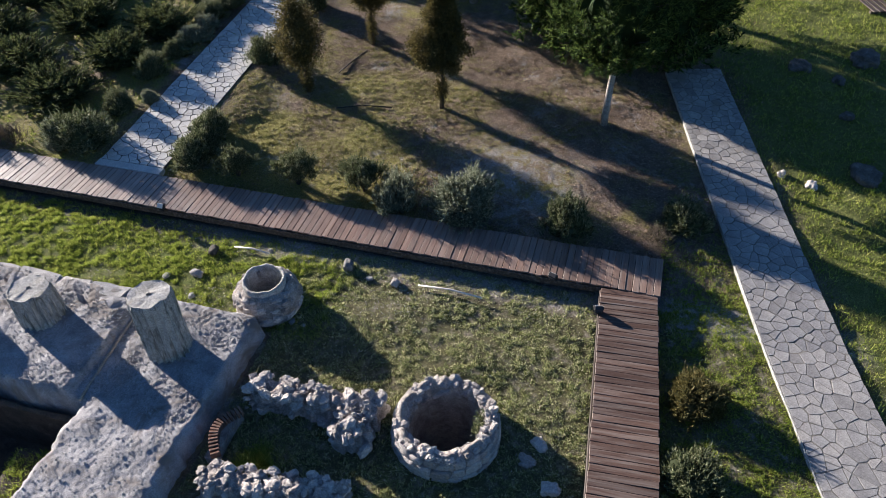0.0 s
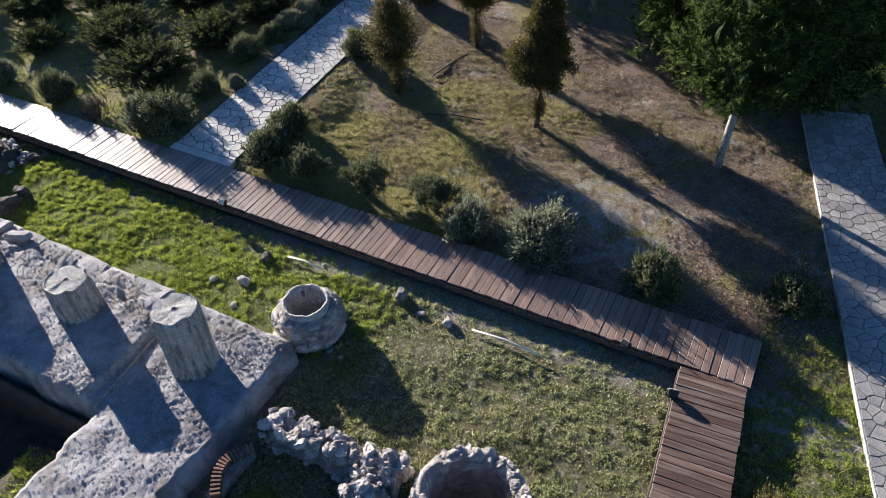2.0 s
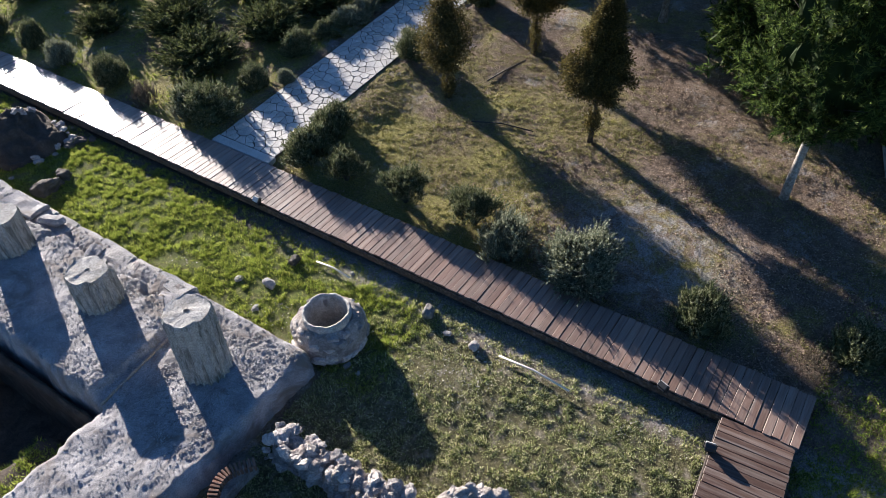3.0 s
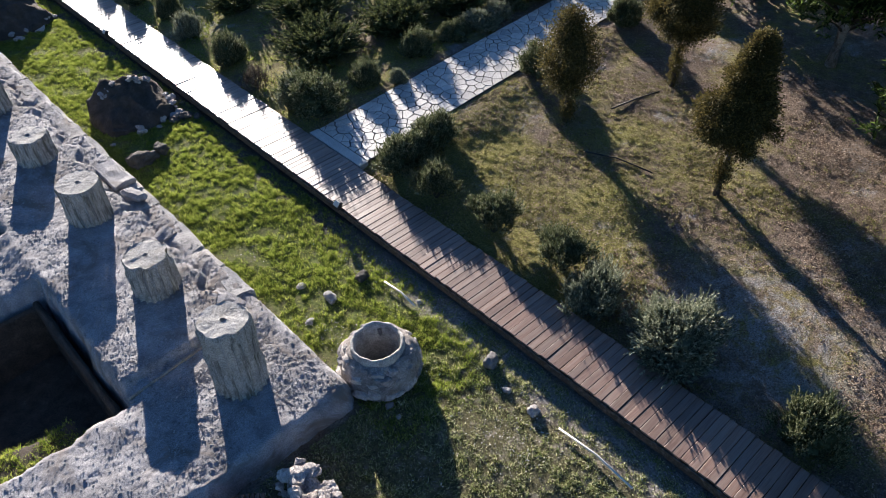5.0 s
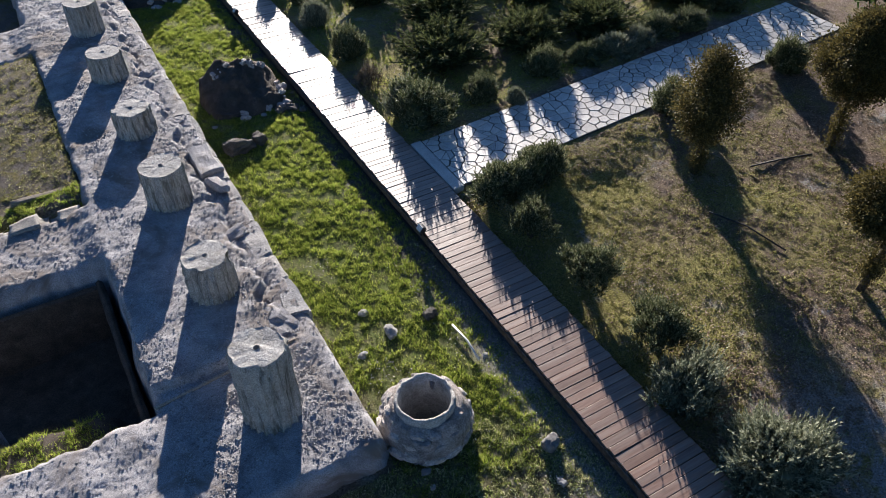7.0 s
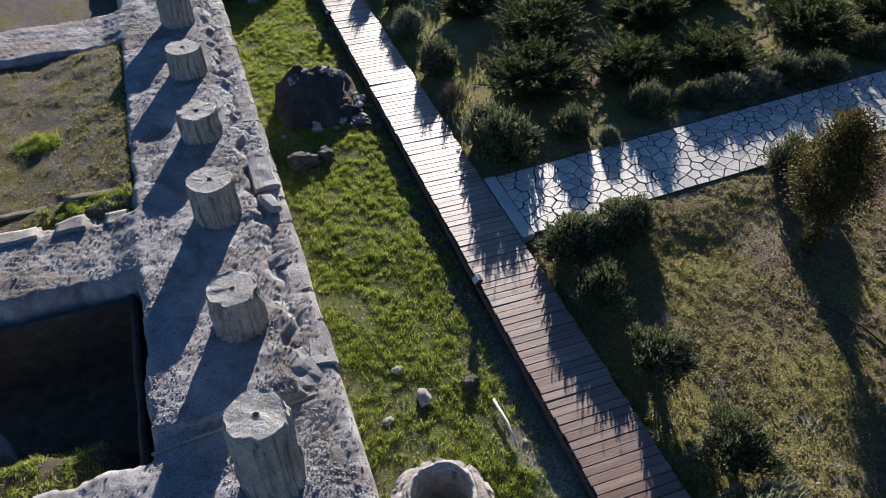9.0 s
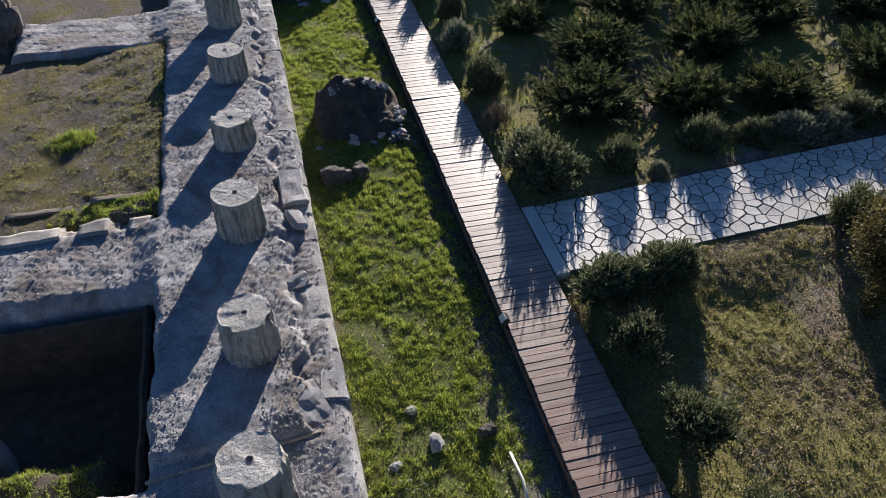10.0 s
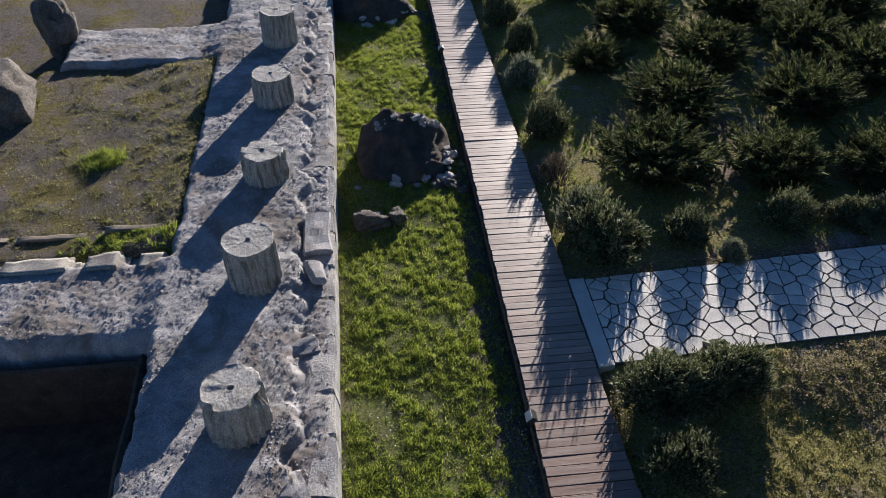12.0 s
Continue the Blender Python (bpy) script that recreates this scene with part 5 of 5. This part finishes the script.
def tree(name, x, y, high, clear, radius, material, count, seed, label, leaf=(0.05, 0.09, 0.035), trunk=0.06, taper=0.5, clump=0.16, low=0.0, low_high=0.3, widest=0.3, lean=(0.0, 0.0)):
    """A tapered trunk, limbs and a crown of many leaf clumps; low: the height of leafy shoots on the trunk."""
    r = np.random.default_rng(seed)
    z = float(ground_z(np.array(x), np.array(y)))
    ob = thing(name, pose(x, y, z), label, "tree", "garden trees")
    pine = material is PINE
    bm = bmesh.new()
    pts = [(0.03 * math.sin(3 * k + seed) * k / 6 + lean[0] * k / 6, 0.03 * math.cos(2 * k + seed) * k / 6 + lean[1] * k / 6, -0.1 + (high * 0.9 + 0.1) * k / 6) for k in range(7)]
    tube(bm, pts, [trunk * (1.25 - 1.05 * k / 6) for k in range(7)], 9)
    part("trunk", bm, BARK if pine else LIMB, ob)
    limbs = bmesh.new()
    centres = []
    for k in range(int((220 if pine else 150) * max(1.0, radius**1.6))):
        h = r.uniform(0, 1) ** 0.9
        t = r.uniform(0, 2 * np.pi)
        lobe = 1 + 0.08 * math.sin(3 * t + seed) + 0.08 * math.sin(5 * t - 6 * h + seed) + 0.07 * math.sin(11 * h + 2 * t)
        d = radius * float(crown_width(h, widest, taper)) * math.sqrt(r.uniform(0.3, 1.0)) * lobe
        c = np.array([np.cos(t) * d + lean[0] * h, np.sin(t) * d + lean[1] * h, clear + (high - clear) * h])
        centres.append(c)
        if k % (7 if pine else 4) == 0:
            a = Vector((lean[0] * h * 0.6, lean[1] * h * 0.6, max(clear * 0.8, c[2] - d * 0.6)))
            tube(limbs, [tuple(a), tuple((a + Vector(c)) / 2 + Vector((0, 0, 0.05))), tuple(c)], [trunk * 0.3, trunk * 0.18, 0.005], 5)
    tagged(part("limb_work", limbs, LIMB, ob), kind="stuff")
    # the close-grown heart of the crown, a hidden mass added to block light
    heart = bmesh.new()
    bmesh.ops.create_icosphere(heart, subdivisions=4, radius=1.0)
    for v in heart.verts:
        d = v.co.normalized()
        h = 0.5 + 0.42 * d.z
        flat = max(1e-3, math.hypot(d.x, d.y))
        wide = radius * (0.62 if not pine else 0.55) * float(crown_width(h, widest, taper)) * (1 + 0.3 * fuzz(d, 2.4, seed) + 0.25 * fuzz(d, 6.0, seed)) * min(1.0, flat * 2.2)
        v.co = Vector((d.x / flat * wide + lean[0] * h, d.y / flat * wide + lean[1] * h, clear + (high - clear) * h))
        v.co.z += 0.06 * fuzz(d, 4.0, seed)
    part("inner_growth", heart, material, ob)
    centres = np.array(centres)
    if pine:
        # needles stand round short shoots that reach up and out from the limbs
        shoots = np.repeat(centres, 5, 0)
        out = unit(shoots * [1, 1, 0]) * 0.8 + r.normal(0, 0.5, shoots.shape) + [0, 0, 0.7]
        out = unit(out) * r.uniform(0.8, 2.2, (len(out), 1)) * clump
        shoots = shoots + r.normal(0, 0.6 * clump, shoots.shape)
        pick = r.integers(0, len(shoots), count)
        base = shoots[pick] + out[pick] * r.uniform(0, 1, (count, 1)) + r.normal(0, 0.012, (count, 3))
        way = unit(out[pick]) * 0.9 + r.normal(0, 0.5, (count, 3))
        mesh = spikes(base, way, r.uniform(leaf[0], leaf[1], count), leaf[2], 1.0)
    else:
        pick = r.integers(0, len(centres), count)
        off = r.normal(0, 1, (count, 3)) * clump * np.array([1, 1, 0.8])
        base = centres[pick] + off
        way = unit(off) + unit(base * [1, 1, 0]) * 0.4 + r.normal(0, 0.5, (count, 3)) + np.array([0, 0, 0.3])
        mesh = blades(base, way, r.uniform(leaf[0], leaf[1], count), leaf[2])
    piece("crown", raw_mesh("crown", *mesh), material, ob)
    if low:
        base = r.normal(0, 1, (1800, 3)) * [0.085, 0.085, low_high * 0.42] + [0, 0, low]
        tagged(piece("shoot_growth", raw_mesh("shoot_growth", *blades(base, r.normal(0, 0.6, (1800, 3)) + [0, 0, 1], 0.06, 0.028)), material, ob), kind="stuff")
    return ob


def trees():
    tree("small_tree", 10.12, -8.5, 3.6, 1.3, 0.84, OAK, 52000, 1, "young tree with a dense olive-brown pear-shaped crown", (0.04, 0.065, 0.032), taper=0.95, clump=0.09, low=0.6, low_high=0.45, widest=0.17, lean=(0.1, -0.06))
    tree("small_tree", 10.12, -4.35, 2.75, 0.85, 0.62, OAK, 17000, 2, "young tree with a thin brownish open crown", (0.04, 0.065, 0.032), taper=0.4, low=0.35, low_high=0.45, clump=0.12, widest=0.35, lean=(-0.05, 0.1))
    tree("small_tree", 13.1, -5.35, 3.05, 1.25, 0.86, OAK, 32000, 3, "young tree with leafy shoots wrapped round its trunk", (0.04, 0.065, 0.034), taper=0.4, clump=0.11, low=0.55, low_high=0.9, widest=0.38)
    tree("pine_tree", 10.4, -13.1, 7.5, 1.8, 1.8, PINE, 140000, 4, "tall bushy green pine with a pale bare lower trunk", (0.09, 0.15, 0.024), 0.085, 0.3, 0.16, widest=0.28, lean=(0.25, -0.2))
    tree("pine_tree", 14.2, -14.2, 8.0, 0.05, 2.1, PINE, 80000, 5, "dark dense pine overhanging the end of the stone path", (0.14, 0.24, 0.045), 0.15, 0.3, 0.26, widest=0.09)
    # added so that its shadow darkens the ground next to the bushy pine
    tree("pine_tree", 14.6, -11.6, 7.0, 0.05, 1.75, PINE, 60000, 10, "dark dense pine with branches down to the ground, added for shade", (0.14, 0.24, 0.045), 0.14, 0.3, 0.24, widest=0.09)
    tree("pine_tree", 16.5, -7.85, 8.0, 1.1, 2.0, PINE, 45000, 6, "large dark pine shading the garden", (0.12, 0.2, 0.04), 0.14, 0.6, 0.2, widest=0.14)
    # added to throw shade on the grassy slope
    tree("pine_tree", 18.6, -11.8, 8.0, 1.6, 1.5, PINE, 35000, 7, "large dark pine behind the young trees, added for shade", (0.12, 0.2, 0.04), 0.15, 0.6, 0.26, widest=0.14)
    # added to shade the far corner of the garden
    tree("pine_tree", 19.2, -3.4, 7.5, 0.25, 2.3, PINE, 30000, 8, "broad dark pine at the far edge of the garden, added for shade", (0.16, 0.26, 0.06), 0.15, 0.4, 0.3, widest=0.15)


# ---- small things ----
def floodlight(x, y, turn):
    """A small flood lamp on a stub post: box head with fins, tilted up, a pale glass cover, a U bracket."""
    ob = thing("floodlight", pose(x, y, 0.26, 0, 0, turn), "small dark metal floodlight with a pale cover on the boardwalk edge", "lamp", "boardwalk lights")
    part("foot", box_bm(0.09, 0.12, 0.05, 0.006), METAL, ob)
    for side in (-0.1, 0.1):
        part("bracket", box_bm(0.035, 0.012, 0.17, 0.003), METAL, ob, at=pose(0, side, 0.03))
    part("crossbar", box_bm(0.035, 0.212, 0.014, 0.003), METAL, ob, at=pose(0, 0, 0.05))
    head = part("head", box_bm(0.1, 0.18, 0.15, 0.014), METAL, ob, at=pose(-0.04, 0, 0.08, 0, 40, 0))
    part("cover", box_bm(0.012, 0.155, 0.12, 0.004), LENS, head, "pale glass cover", at=pose(-0.054, 0, 0.015))
    for k in range(4):
        part("fin", box_bm(0.03, 0.15, 0.008, 0.002), METAL, head, at=pose(0.06, 0, 0.03 + 0.03 * k))


def pipe(points, radius, material, label, name="pipe"):
    bm = bmesh.new()
    tube(bm, points, [radius] * len(points), 6)
    return tagged(part(name, bm, material, None), label, name)


def small_things():
    floodlight(4.08, -3.02, 0)
    floodlight(4.08, 8.5, 0)
    floodlight(4.08, -12.75, 160)
    floodlight(3.35, -13.82, 190)
    boulder(8.95, -18.4, 0.32, 0.36, 0.3, 0.3, 12.0, "pale angular stone in the long grass")
    boulder(9.2, -17.7, 0.36, 0.24, 0.22, 0.28, 13.0, "small pale stone beside the stone path")
    boulder(9.6, -19.75, 0.34, 0.9, 0.8, 0.45, 14.0, "half-sunk grey boulder in the shaded grass", 0, ROCK)
    boulder(14.6, -18.4, 0.64, 0.8, 0.7, 0.45, 15.0, "half-sunk grey boulder on the grassy slope", 0, ROCK)
    boulder(15.2, -20.25, 0.72, 0.9, 0.8, 0.6, 16.0, "weathered grey boulder on the grassy slope", 0, ROCK)
    boulder(13.9, -19.45, 0.6, 0.5, 0.4, 0.4, 18.0, "small dark stone on the grassy slope", 0, ROCK)
    boulder(12.2, -19.5, 0.5, 0.4, 0.4, 0.36, 19.0, "small dark stone in the shaded grass", 0, ROCK)
    pipe([(3.33, -9.88, 0.1), (3.37, -10.6, 0.115), (3.31, -11.34, 0.1)], 0.02, PIPE, "thin white plastic pipe lying in the grass")
    pipe([(3.47, -5.29, 0.09), (3.5, -5.75, 0.11), (3.46, -6.2, 0.09)], 0.022, PIPE, "short white plastic pipe half hidden in grass")
    pipe([(11.2, -4.9, 0.52), (11.9, -5.08, 0.57), (12.6, -5.32, 0.61)], 0.02, HOSE, "black irrigation hose across the soil", "hose")
    pipe([(9.4, -5.5, 0.41), (9.7, -6.2, 0.43), (9.8, -7.1, 0.43)], 0.016, HOSE, "black irrigation hose in the leaf litter", "hose")
    pipe([(8.3, -0.03, 0.34), (7.6, 0.0, 0.3), (7.0, -0.02, 0.26)], 0.016, HOSE, "black irrigation hose along the path", "hose")
    pallet = thing("wooden_pallet", pose(19.0, -20.9, 0.95, 0, 0, 20), "weathered grey-brown wooden pallet lying on the grass", "pallet")
    for k in range(4):
        part("slat", box_bm(1.5, 0.14, 0.03, 0.004), BEAM, pallet, at=pose(0, 0.2 * k - 0.3, 0.1))
    for k in (-0.6, 0.6):
        part("runner", box_bm(0.09, 0.8, 0.1, 0.004), BEAM, pallet, at=pose(k, 0, 0))
    boulder(0.02, -13.2, 0.03, 0.34, 0.28, 0.2, 21.0, "flat pale stone lying in the grass near the well", 30)
    boulder(-0.36, -13.05, 0.03, 0.36, 0.26, 0.18, 22.0, "flat pale stone sunk in the grass near the well", 80)
    boulder(-0.81, -13.55, 0.05, 0.24, 0.36, 0.26, 23.0, "pale angular stone beside the boardwalk spur", 10)
    boulder(3.31, -9.35, 0.06, 0.22, 0.18, 0.2, 5.0, "small grey stone beside the pipe")
    boulder(3.55, -8.14, 0.08, 0.3, 0.24, 0.26, 2.0, "small pale angular stone in the grass", 0, BLOCK)
    for x, y, size, seed in ((1.67, -7.58, 0.16, 31), (1.63, -7.86, 0.11, 32), (3.64, -6.12, 0.12, 33), (3.32, -8.73, 0.16, 34), (2.24, -4.19, 0.2, 35), (1.81, -5.09, 0.2, 36), (1.75, 3.2, 0.14, 40)):
        boulder(x, y, 0.02, size, size * 0.8, size * 0.6, seed, "small pale stone half sunk in the grass", seed * 40, BLOCK)
    boulder(2.48, -4.84, 0.04, 0.24, 0.34, 0.2, 3.0, "small grey oval stone in the grass", 0, BLOCK)
    boulder(3.27, -4.81, 0.04, 0.28, 0.24, 0.22, 4.0, "small rounded brown stone in the grass", 0, ROCK)


ruin()
platform()
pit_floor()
gravel()
columns()
cross_walls()
small_well()
big_well()
mound(2.82, 4.15, 1.12, 1.0, 0.85, 3, "dark mound of earth and rubble on the grass")
boulder(2.0, 2.05, 0.1, 0.75, 0.5, 0.45, 7.0, "low dark flat rock in the grass", 0, ROCK)
boulder(2.5, 2.12, 0.06, 0.38, 0.36, 0.36, 8.0, "small dark rock beside a flat rock", 40, ROCK)
for x, y, size in ((3.72, 3.13, 0.36), (3.42, 3.16, 0.3), (3.95, 2.9, 0.26)):
    boulder(x, y, 0.03, size, size * 0.8, size * 0.65, 37 + size, "grey-brown stone at the foot of the mound", size * 900, ROCK)
mound(2.4, 11.8, 1.2, 0.9, 1.0, 4, "dark rubble mound near the temple platform")
boulder(-6.0, 6.3, 0.6, 1.4, 1.5, 1.6, 9.0, "large upright weathered grey boulder on dirt", 0, ROCK)
boulder(-5.6, 9.6, 0.7, 1.0, 0.8, 1.9, 10.0, "tall upright broken stone block", 0, ROCK)
garden()
trees()
small_things()
boardwalk()
paths()
